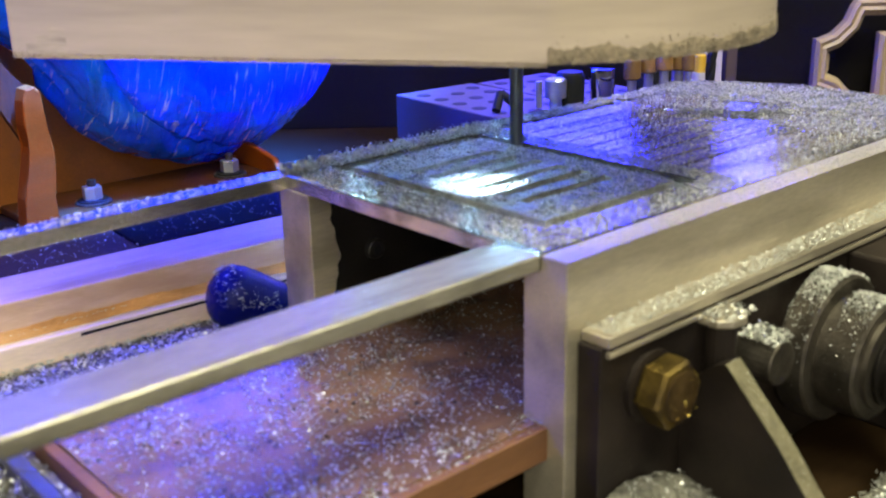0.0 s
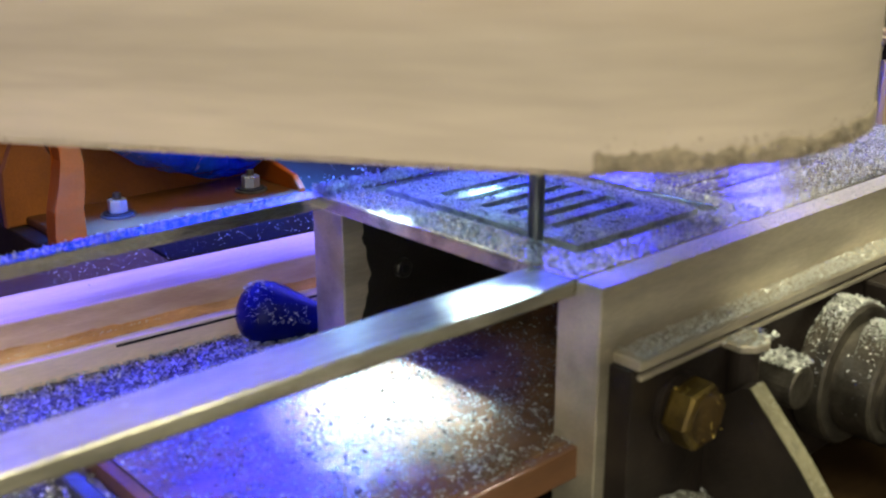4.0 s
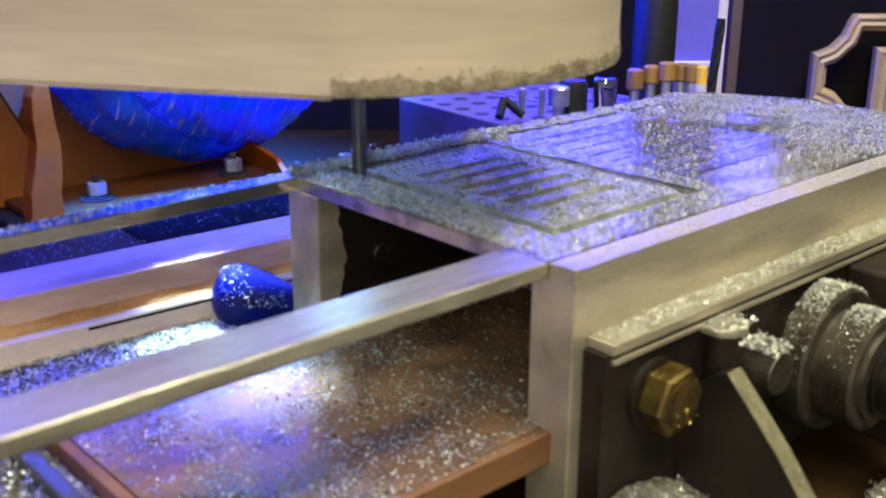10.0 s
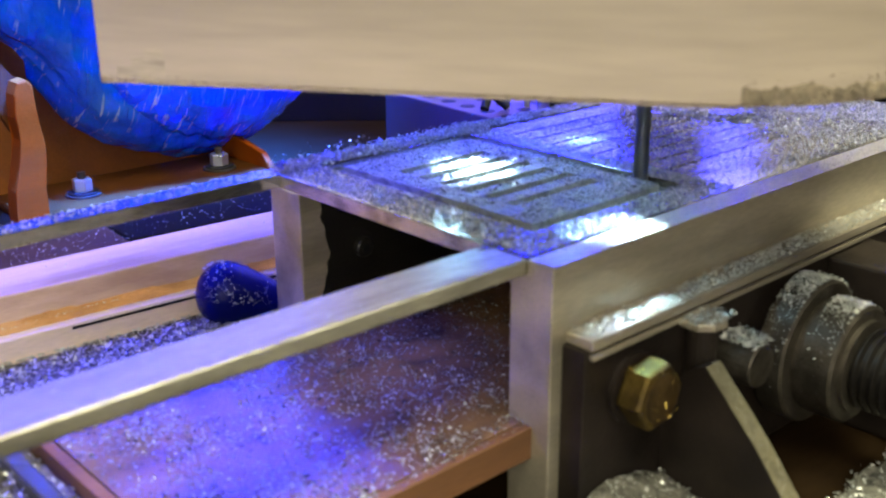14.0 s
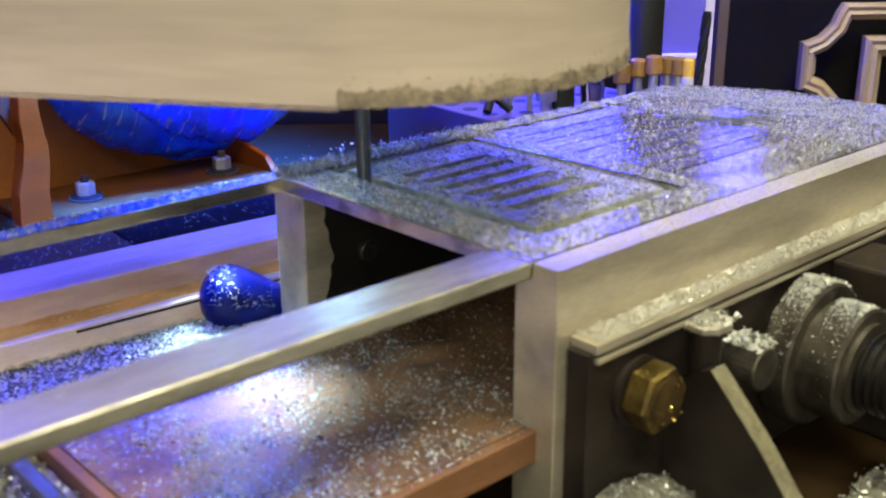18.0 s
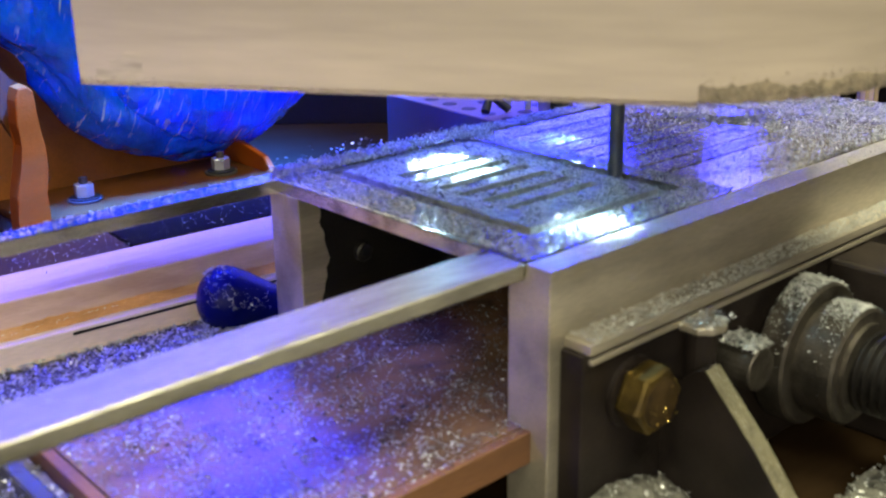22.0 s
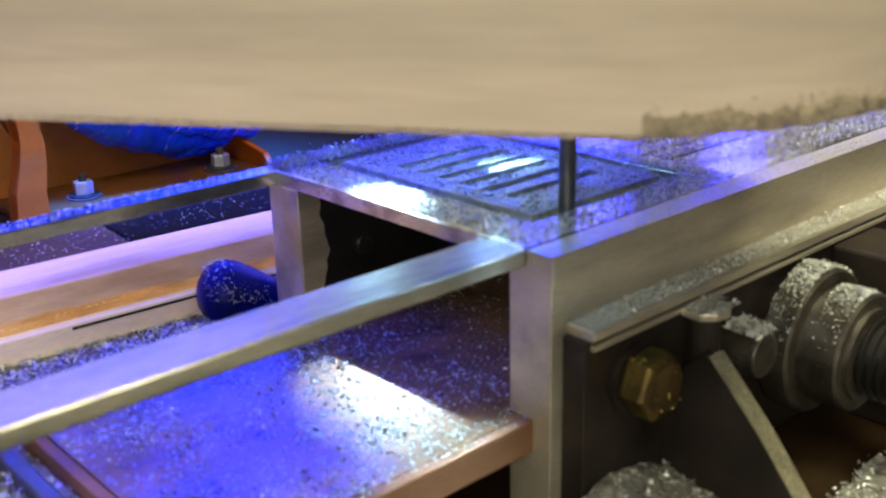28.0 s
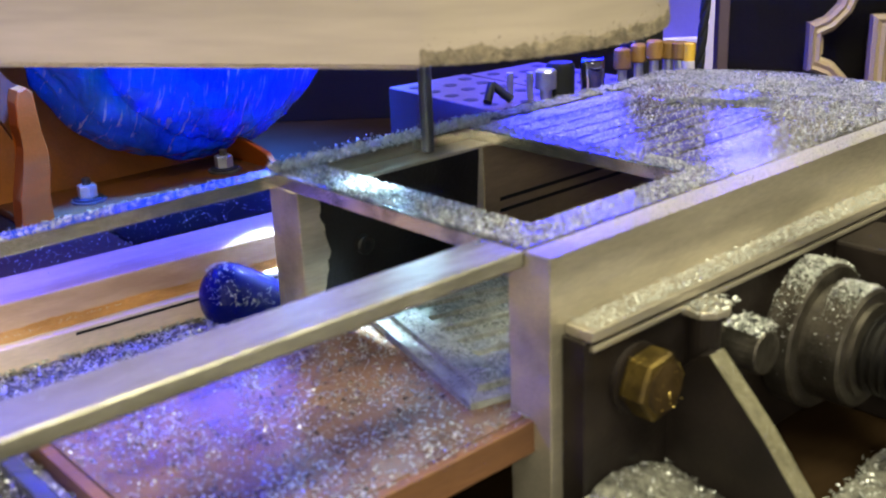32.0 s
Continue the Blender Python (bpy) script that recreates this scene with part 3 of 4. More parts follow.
part("washer", lathe([(0, 12.2), (1.9, 12.2), (2.1, 11.0)], (29, -9.6, -46), (0, -1, 0), 32), DARK_STEEL, vice)

# triangular gusset with a chip-covered sloping edge
gus = prism([(-9.6, -52), (-9.6, -100), (-78, -100), (-46.6, -61), (-26, -39.5), (-22, -41)], 0, 6.5, bevel=0.4, m=Matrix(((0, 0, 1, 47), (1, 0, 0, 0), (0, 1, 0, 0), (0, 0, 0, 1))))
# darker steel here stands for the shade on the gusset's side
part("gusset", gus, DARK_STEEL, vice, "steel gusset plate, coloured dark for the shade on its side")
# paler strip laid on the slope for the light falling on it
for (ya, za), (yb, zb) in (((-26, -39.5), (-46.6, -61)), ((-46.6, -61), (-78, -100))):
    lift = Vector((0, -(zb - za), yb - ya)).normalized() * -0.35
    edge_strip = bmesh.new()
    corners = [edge_strip.verts.new((x, y + lift.y * k, z + lift.z * k)) for k in (0, 1) for x, y, z in ((46.6, ya, za), (54.4, ya, za), (54.4, yb, zb), (46.6, yb, zb))]
    for face in ((0, 1, 2, 3), (4, 5, 6, 7), (0, 1, 5, 4), (1, 2, 6, 5), (2, 3, 7, 6), (3, 0, 4, 7)):
        edge_strip.faces.new([corners[i] for i in face])
    part("bare_edge", edge_strip, LIT_EDGE, vice, "paler strip for the light along the gusset's edge")
part("stud", rod((80, -9.6, -50), (80, -27, -50), 8.0, n=24, bevel=0.8), WORN_STEEL, vice, "stubby steel stud capped with chips")
part("tab", prism([(54, -9.6), (54, -17), (58, -21), (64, -22), (69, -19), (70, -9.6)], -32.4, -29.4, bevel=0.7), STEEL, vice, "small rounded steel tab heaped with chips")
part("tab_post", rod((62, -13.5, -100), (62, -13.5, -32.5), 5.5, n=20), DARK_STEEL, vice)
part("screw_collar", lathe([(0, 20), (3, 20), (3.1, 27), (4, 28), (14, 28), (15, 27), (15.1, 21.5), (17.4, 21.5), (17.6, 22.5), (30, 22.5), (31, 21.5), (31.1, 17.5), (33, 17.5)], (126, -9.6, -59.5), (0, -1, 0), 48), WORN_STEEL, vice, "turned steel collar of the vice screw", True)
thread = [(0, 13)] + [(1.5 + 3.5 * k + d, r) for k in range(18) for d, r in ((0, 13.6), (0.7, 15.4), (1.5, 15.4), (2.3, 13.6))]
part("screw", lathe(thread, (126, -42.5, -59.5), (0, -1, 0), 32), BLACK_SATIN, vice, "oily black vice screw")
part("side_block", box(152, 185, -60, -9.7, -100, -31, 1.5), DARK_STEEL, vice)

# ---- spindle head: it moves ----
head = thing("spindle_head", (0, 0, 0), "pale wooden spindle carrier with end mill and white lamps", "milling head")
ARC_C, ARC_R = Vector((-16.0, -18.0)), 97.0
arc_from, arc_to = math.atan2(-90.6 - ARC_C.y, -78.7 - ARC_C.x), radians(15)


def arc_point(k, grow=0.0):
    a = arc_from + (arc_to - arc_from) * k
    return ARC_C.x + (ARC_R + grow) * math.cos(a), ARC_C.y + (ARC_R + grow) * math.sin(a)


outline = [(-185, 70)] + [arc_point(k / 40) for k in range(41)] + [(82, 60), (50, 98), (0, 106), (-60, 96), (-110, 92), (-162, 96)]
part("carrier_board", prism(outline, 53.6, 122), PINE, head, "pale planed wooden carrier board", True)
# unseen plate added to cut the reflection and bounce of the carrier's underside
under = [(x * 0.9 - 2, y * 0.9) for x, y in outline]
part("under_plate", prism(under, 52.4, 53.5), BLACK_SATIN, head, "unseen black plate added to darken the carrier's reflection")
part("lower_board", prism([(-185, 70), (-78.7, -90.6), (-74, -78), (-168, 86)], 52, 53.5), PINE, head, "pale wooden lower layer")
# the dirty fringe along the curved lower edge: ragged above, worn below
fringe = bmesh.new()
prev = None
for k in range(241):
    f = k / 240
    top = 58.0 + 2.2 * noise.noise(Vector((k * 0.09, 2, 0))) + 1.6 * noise.noise(Vector((k * 0.5, 5, 0)))
    low = 53.0 + 0.5 * noise.noise(Vector((k * 0.4, 9, 0)))
    ring = [fringe.verts.new((*arc_point(f, g), z)) for g, z in ((-1.0, top), (0.12, top), (0.35, 55.6), (0.2, low), (-6.0, low + 0.2))]
    if prev:
        for i in range(4):
            fringe.faces.new((prev[i], prev[i + 1], ring[i + 1], ring[i]))
    prev = ring
part("soiled_edge", fringe, PINE_DARK, head, "rough chip-soiled lower edge", True)
side = Vector((106.3, -160.6, 0)).normalized()
for s0, s1, z0, z1 in ((6, 24, 53.6, 57.4), (11, 27, 57.6, 60.2), (16, 30, 60.4, 63), (25, 33, 54, 57.2)):
    a, b = Vector((-185, 70, 0)) + side * s0, Vector((-185, 70, 0)) + side * s1
    o = Vector((side.y, -side.x, 0)) * 0.12
    part("saw_mark", prism([(a.x + o.x, a.y + o.y), (b.x + o.x, b.y + o.y), (b.x - o.x, b.y - o.y), (a.x - o.x, a.y - o.y)], z0, z1), PINE_MARK, head, "greyed stepped saw mark")
part("collet_nut", lathe([(0, 11), (2, 13), (12, 13), (17, 9)], (0, 0, 53.5), (0, 0, -1), 6), TOOL_STEEL, head)
mill = part("end_mill", rod((0, 0, -5.0), (0, 0, 36), 2.9, n=24), TOOL_STEEL, head, "dark steel end mill", True)
# unseen lamps; the tubes are added to shape their beams
for led_at, aim, bore, long, lens in (((-25.7, 82, 52.2), (-36.3, 56.6, 0), 1.45, 7.6, LED), ((27, 60, 52.2), (30, 56, 0), 1.2, 8.0, LED_DIM), ((-36, -37, 52.2), (-55, -37, 0), 1.35, 7.6, LED_SOFT)):
    a = Vector(led_at)
    d = (Vector(aim) - a).normalized()
    tube = bmesh.new()
    m = Matrix.Translation(a) @ d.to_track_quat("Z", "Y").to_matrix().to_4x4()
    n = 20
    rings = []
    for hh, rr in ((0, 3), (long, 3), (long, bore), (0.4, bore)):
        rings.append([tube.verts.new(m @ Vector((rr * math.cos(2 * math.pi * i / n), rr * math.sin(2 * math.pi * i / n), hh))) for i in range(n)])
    for ra, rb in zip(rings, rings[1:]):
        for i in range(n):
            tube.faces.new((ra[i], ra[(i + 1) % n], rb[(i + 1) % n], rb[i]))
    tube.faces.new(rings[0])
    tube.faces.new(rings[-1])
    lamp = part("lamp_tube", tube, HOLE, head, "small black lamp tube")
    part("lamp_lens", rod(a + d * 0.5, a + d * 0.9, bore * 0.95, n=16), lens, lamp, "glowing white lens")
    # glowing ring added to spread a weak light round the beam
    ring = lathe([(0, bore + 0.1), (0.4, bore + 0.1), (0.5, 2.9), (0.1, 2.9)], a + d * (long + 0.05), d, 20)
    for f in [f for f in ring.faces if len(f.verts) > 4]:
        ring.faces.remove(f)
    part("lamp_rim", ring, LED_SPILL, lamp, "faintly glowing ring added for the lamp's spilled light")

edge_pts = [(-185 + 106.3 * k, 70 - 160.6 * k) for k in rng.beta(0.8, 0.8, 900)] + [arc_point(k, 0.4) for k in rng.uniform(0, 1, 2600)]
edge_z = np.concatenate([52.2 + np.abs(rng.normal(0, 1.1, 900)), 53.0 + np.abs(rng.normal(0, 3.2, 2600))])
cling = chips("clinging_dust", np.array([(x * 1.001, y * 1.001, z) for (x, y), z in zip(edge_pts, edge_z)]), (0.25, 0.9), "chips and dust clinging to the wood", 1.0, WOOD_DUST, 0.0)
cling.parent = head
del cling["category"]

# ---- behind the vice ----
for low, high, yb, deep in ((-100, -73.2, 205, 60), (-73, -58.6, 197.0, 60), (-58.3, -44, 206.6, 33)):
    st = box(-330, 330, 0, deep, low, high, 0.8)
    bmesh.ops.transform(st, matrix=Matrix.Translation((-100, yb, 0)) @ Matrix.Rotation(radians(-4), 4, "Z") @ Matrix.Translation((100, 0, 0)), verts=st.verts)
    strip = solo("fibreboard_strip", st, MDF if high == -44 else MDF_PALER, "pale fibreboard strip lying in a stack behind the vice", "wooden strip", "stacked strips")
    if high == -58.6:
        # dark strip put where the gap below the ledge lies in shade
        gap = box(28, 330, -0.25, 2, -61.2, -60.0, 0)
        bmesh.ops.transform(gap, matrix=Matrix.Translation((-100, yb, 0)) @ Matrix.Rotation(radians(-4), 4, "Z"), verts=gap.verts)
        part("split", gap, HOLE, strip, "dark strip standing for the shadow gap along the edge")
        # sawdust packed in the corner where the next strip stands on this one
        corner = bmesh.new()
        sill = []
        for k in range(221):
            x = -330 + 3 * k
            deep_in = 4.2 + 1.6 * noise.noise(Vector((x * 0.05, 2, 0))) + 0.8 * noise.noise(Vector((x * 0.3, 5, 0)))
            tall = 3.4 + 2.4 * noise.noise(Vector((x * 0.03, 9, 0))) + 1.0 * noise.noise(Vector((x * 0.25, 1, 0)))
            sill.append([corner.verts.new((x, y, z)) for y, z in ((9.5 - deep_in, -58.55), (9.5 - deep_in * 0.4, -58.3 + tall * 0.45), (9.5, -58.3 + tall), (9.7, -58.55))])
        for a, b in zip(sill, sill[1:]):
            for i in range(4):
                corner.faces.new((a[i], b[i], b[(i + 1) % 4], a[(i + 1) % 4]))
        bmesh.ops.transform(corner, matrix=Matrix.Translation((-100, yb, 0)) @ Matrix.Rotation(radians(-4), 4, "Z") @ Matrix.Translation((100, 0, 0)), verts=corner.verts)
        part("sawdust", corner, RED_DUST, strip, "orange-brown sawdust packed in the corner", True)

STRIP_TURN = Matrix.Translation((-100, 206.6, 0)) @ Matrix.Rotation(radians(-4), 4, "Z")
rail = thing("dark_rail", (0, 245, -100), "dark steel rail sprinkled with chips beside the strips", "rail")
for rail_x0, rail_x1, rail_top, rail_name, rail_mat, rail_label in ((74, 262, -43.6, "bar", BLACK, ""), (-120, 73.5, -44.6, "brown_end", BROWN_STEEL, "brown stained end of the rail")):
    rail_bm = box(rail_x0, rail_x1, 33.6, 72, -100, rail_top, 0.8)
    bmesh.ops.transform(rail_bm, matrix=STRIP_TURN, verts=rail_bm.verts)
    part(rail_name, rail_bm, rail_mat, rail, rail_label)

knob = thing("lever_handle", (-6, 186, -57), "rubber lever knob coloured dark blue as blue-lit, dusted with chips, on a steel rod", "lever")
axis = Vector((0.84, -0.50, -0.16)).normalized()
part("grip", lathe([(-2, 1), (-1.6, 4), (-0.4, 7.4), (2, 10.8), (5.5, 13.4), (10, 14.6), (14, 14.2), (20, 12.4), (28, 9.2), (34, 7.2), (35, 5.5)], Vector((-16, 190, -58.5)), axis, 32), RUBBER, knob, "rubber grip coloured dark blue as blue-lit", True)
part("rod", rod(Vector((-16, 190, -57)) + axis * 30, Vector((-16, 190, -57)) + axis * 62, 5, n=20), ZINC, knob, "bright steel rod")

bracket = thing("orange_bracket", (45, 380, -100), "orange-brown plastic bracket bolted down beneath a blue bag", "bracket")
part("flange", box(-30, 124, 338, 400, -62, -57, 1.5), SHADED_PLASTIC, bracket, "orange foot flange coloured dark for the bag's shade")
in_front = lambda y: Matrix(((1, 0, 0, 0), (0, 0, 1, y), (0, 1, 0, 0), (0, 0, 0, 1)))
post = [(-37, -62), (-37, -54), (-36, -41), (-32, -27), (-29, -15), (-31, -3), (-30, 9), (-28, 15), (-23, 16), (-20, 13), (-21, 3), (-19, -8), (-17, -18), (-18, -29), (-21, -41), (-20, -55), (-19, -62)]
part("wavy_post", prism(post, 0, 12, bevel=1.0, m=in_front(338)), ORANGE, bracket, "wavy-edged orange post")
web = [(-20, -4), (-17, 12), (-25, 16), (-36, 32), (-45, 48), (-60, 62), (-62, 49), (-52, 39), (-45, 23), (-38, 7), (-27, -16)]
part("strut", prism(web, 0, 5, bevel=0.8, m=in_front(352.4)), STAINED, bracket, "stained brown upper web of the post")
cheek = [(-41, -62), (-41, -47), (-40, -30), (-33, -15), (-30, -6), (-27, 9), (-29, 19), (-34, 34), (-38, 62), (0, 62), (0, -62)]
part("cheek", prism(cheek, 0, 6, bevel=1.0, m=in_front(397)), BROWN_PLASTIC, bracket, "brown-red wavy cheek plate")
part("front_rim", box(-18, 120, 334.5, 337.6, -62, -58.6, 0.8), ORANGE, bracket, "worn orange front rim")
part("side_lip", prism([(338, -62), (338, -55), (346, -48), (372, -43), (402, -43), (402, -62)], 0, 4, bevel=0.8, m=Matrix(((0, 0, 1, 118), (1, 0, 0, 0), (0, 1, 0, 0), (0, 0, 0, 1)))), ORANGE, bracket)
part("back_plate", box(-38, 124, 404, 412, -100, 40, 1), BROWN_PLASTIC, bracket, "dark brown back plate")
part("foot", box(-40, 130, 336, 470, -100, -62.3, 1), BENCH, bracket)
for bx, by in ((10.5, 364), (97, 361)):
    part("washer", lathe([(0, 10), (1.2, 10)], (bx, by, -56.9), (0, 0, 1), 28), WORN_STEEL, bracket, "dull grey washer")
    part("grommet", lathe([(0, 8.4), (1.0, 8.4)], (bx, by, -55.7), (0, 0, 1), 28), HOLE, bracket, "black disc round the nut")
    nut = prism([(5.6 * math.cos(math.pi / 3 * k), 5.6 * math.sin(math.pi / 3 * k)) for k in range(6)], -54.6, -47.2, bevel=0.6)
    bmesh.ops.transform(nut, matrix=Matrix.Translation((bx, by, 0)) @ Matrix.Rotation(radians(20), 4, "Z"), verts=nut.verts)
    part("nut", nut, ZINC, bracket, "zinc-plated hexagonal nut")
    part("stud", rod((bx, by, -54), (bx, by, -43.5), 2.4, n=16, bevel=0.5), DARK_STEEL, bracket)

# blue bag: a gathered skirt with a fuller belly hanging out of it
bag = thing("plastic_bag", (101, 408, -56), "crumpled glossy blue plastic bag wrapped round a motor", "bag")


def film(cx, cy, cz, rx, ry, rz, k, lean, spill):
    bm = bmesh.new()
    bmesh.ops.create_uvsphere(bm, u_segments=200, v_segments=120, radius=1.0)
    for v in bm.verts:
        d = v.co.normalized()
        ang = math.atan2(d.y, d.x)
        fold = 0.03 * math.sin(9 * ang + 3 * d.z + k) * (1 - abs(d.z)) + 0.025 * noise.noise(d * 2.3 + Vector((4 + k, 1, 0)))
        crease = abs(noise.noise(Vector((d.x * 5, d.y * 5, d.z * 2.2 + d.x * 3 + k)))) * 0.03 + abs(noise.noise(d * 11)) * 0.010
        r = 1 + fold - crease
        x, z = d.x * rx * r, d.z * rz * r
        v.co = Vector((cx + x - lean * max(0, z + 55) - spill * max(0, z + 40), cy + d.y * ry * r, cz + z - 0.06 * x))
    return bm


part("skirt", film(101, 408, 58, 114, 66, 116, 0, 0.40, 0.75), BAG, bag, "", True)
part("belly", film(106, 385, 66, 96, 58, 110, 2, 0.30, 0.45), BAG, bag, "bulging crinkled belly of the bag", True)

# pale block with bores for tools
rack = thing("tool_rack", (232, 285, -100), "pale block drilled with rows of holes for tools", "tool rack")
for block_x, block_rows in ((0, 6), (64.5, 6)):
    rot = Matrix.Translation((198, 214, 0)) @ Matrix.Rotation(radians(-5), 4, "Z")
    rb = box(block_x, block_x + 62.5, 0, 122 - block_x * 0.05, -100, -20, 0.8)
    bmesh.ops.transform(rb, matrix=rot, verts=rb.verts)
    part("block", rb, WHITE_BLOCK, rack)
    for i in range(3):
        for j in range(block_rows):
            c = rot @ Vector((block_x + 11 + i * 20, 11 + j * 19 + (i % 2) * 9, 0))
            if j == block_rows - 1 and i % 2:
                continue
            # solid dark plug in place of the shade inside a drilled hole
            part("bore", rod((c.x, c.y, -26), (c.x, c.y, -19.8), 4.6, n=18), HOLE, rack)

# spare bits standing in the second rack, seen past the plate's end
HEADING = radians(48)


def away(u, z, d):
    """A place u to the side of the long view axis, at height z and d along it."""
    return Vector((-225 + d * math.cos(HEADING) + u * math.sin(HEADING), -200 + d * math.sin(HEADING) - u * math.cos(HEADING), z))


shelf = thing("bit_rack", away(110, -100, 620), "pale drilled rail holding a row of drill bits and cutters", "tool rack")
rail = box(60, 160, -25, 25, -100, -34, 1)
turn_out = Matrix.Translation(away(0, 0, 620)) @ Matrix.Rotation(HEADING - math.pi / 2, 4, "Z")
bmesh.ops.transform(rail, matrix=turn_out, verts=rail.verts)
part("rail", rail, WHITE_BLOCK, shelf)


def standing(name, u, d, z0, profile, mat, label, category, group="tools in the rack", n=20, parts=()):
    p = away(u, z0, d)
    t = thing(name, p, label, category, group)
    part("shank", lathe(profile, p, (0, 0, 1), n), mat, t, "", True)
    for pname, prof, pm, plabel in parts:
        part(pname, lathe(prof, p, (0, 0, 1), n), pm, t, plabel, True)
    return t


standing("hole_saw", 67, 600, -34, [(0, 8.2), (39, 8.2), (41, 7)], HOLE, "black cylindrical cutter standing in the rack", "cutter")
standing("socket_bit", 85.6, 604, -34, [(0, 6.8), (30, 6.8), (31, 7.3), (41, 7.3), (42, 6.8), (42.1, 4.6), (34, 4.5)], CHROME, "bright chromed socket with blue glints", "socket")
for k, (u, h0, h1) in enumerate(((102.5, 1, 12.5), (112.5, 4, 14), (120.5, 6, 16.5), (129.5, 5.4, 15), (135, 5.4, 15))):
    standing("chisel_bit", u, 604 + 4 * (k % 2), -34, [(0, 2.6), (36 + h0, 2.6)], ZINC, "steel bit with a stubby varnished wooden handle", "chisel",
             parts=(("handle", [(34 + h0, 4.2), (35 + h0, 5.0), (33.4 + h1, 4.7), (34.2 + h1, 3.6)], HANDLE_WOOD, "varnished wood handle"),))
standing("marker", 139.6, 601, -34, [(0, 4.2), (39, 4.2)], PALE_BOX, "pale marker with a yellow cap", "pen", parts=(("cap", [(39, 3.6), (48.4, 3.6), (49, 3)], YELLOW, "yellow cap"),))
standing("dark_canister", 121, 650, -34, [(0, 13), (86, 13), (90, 11)], HOLE, "black round canister standing behind the rack", "canister")
drill = thing("drill_bit", away(144, -34, 598), "long dark twist drill leaning in the rack", "drill bit", "tools in the rack")
foot, tip = away(142.7, -34, 598), away(147.4, 41.7, 598)
part("shank", rod(foot, foot.lerp(tip, 0.35), 2.7, n=16), HOLE, drill)
bm = bmesh.new()
along = (tip - foot).normalized()
across = along.orthogonal().normalized()
upward = along.cross(across)
prev = None
for k in range(45):
    # round web with two shallow spiral flutes
    ring = []
    for i in range(24):
        a = i * math.tau / 24
        r = 2.75 - 1.2 * max(0.0, math.cos(2 * a - k * 0.5)) ** 3
        ring.append(bm.verts.new(foot.lerp(tip, 0.34 + 0.015 * k) + (across * math.cos(a) + upward * math.sin(a)) * r))
    if prev:
        for i in range(24):
            bm.faces.new((prev[i], prev[(i + 1) % 24], ring[(i + 1) % 24], ring[i]))
    else:
        bm.faces.new(ring[::-1])
    prev = ring
bm.faces.new(prev)
part("fluted_body", bm, HOLE, drill, "dark twisted flutes", True)
lying = thing("hex_key", (212, 246, -19), "short black tool lying on the drilled block", "tool", "tools in the rack")
for p0, p1 in (((204, 238, -17), (212, 242, -8)), ((212, 242, -8), (218, 232, -17))):
    part("arm", rod(p0, p1, 2.6, n=12), HOLE, lying)


def pin(x, y, top):
    t = thing("pin", (x, y, -24), "short steel pin standing in a bore", "pin", "tools in the rack")
    part("shank", rod((x, y, -26), (x, y, top), 2.0, n=16, bevel=0.4), ZINC, t)


pin(226, 241, -3)
pin(238, 236, -4)
standing("end_cutter", 58, 590, -34, [(0, 3.4), (28, 3.4), (28.5, 6), (38, 6), (39, 5)], ZINC, "bright steel cutter standing in a bore", "cutter")

OUTWARD = Matrix.Rotation(HEADING - math.pi / 2, 4, "Z")


def upright(name, u0, u1, d, deep, z0, z1, mat, label, category):
    t = thing(name, away((u0 + u1) / 2, -100, d), label, category)
    body = box(u0, u1, 0, deep, z0, z1, 1.0)
    bmesh.ops.transform(body, matrix=Matrix.Translation(away(0, 0, d)) @ OUTWARD, verts=body.verts)
    part("body", body, mat, t)
    return t


storage = upright("storage_box", 128, 168.8, 690, 40, -100, 160, BLUE_LIT_BOX, "tall pale storage box coloured violet as blue-lit, standing behind the tools", "box")
ledge = box(128, 169, -6, -0.3, 1.5, 4.6, 0.5)
bmesh.ops.transform(ledge, matrix=Matrix.Translation(away(0, 0, 690)) @ OUTWARD, verts=ledge.verts)
part("rim", ledge, WHITE_PLASTIC, storage, "pale raised rim across the box")
upright("plastic_strip", 169.6, 176.0, 694, 8, -100, 160, WHITE_PLASTIC, "narrow white plastic strip coloured lavender as blue-lit, standing beside the box", "strip")
upright("dark_post", 178.4, 185.5, 694, 12, -100, 160, WHITE_BLOCK, "dull violet-grey post beside the pale strip", "post")

# black panel with two carved frames leaning against it
# stretched left past its own edge to keep the unlit background dark
panel = box(-420, 900, 0, 18, -100, 120, 1)
bmesh.ops.transform(panel, matrix=Matrix.Translation(away(0, 0, 960)) @ Matrix.Rotation(HEADING - math.pi / 2, 4, "Z"), verts=panel.verts)
solo("black_panel", panel, BLACK, "matt black upright panel behind the bench, widened to darken the background", "panel")


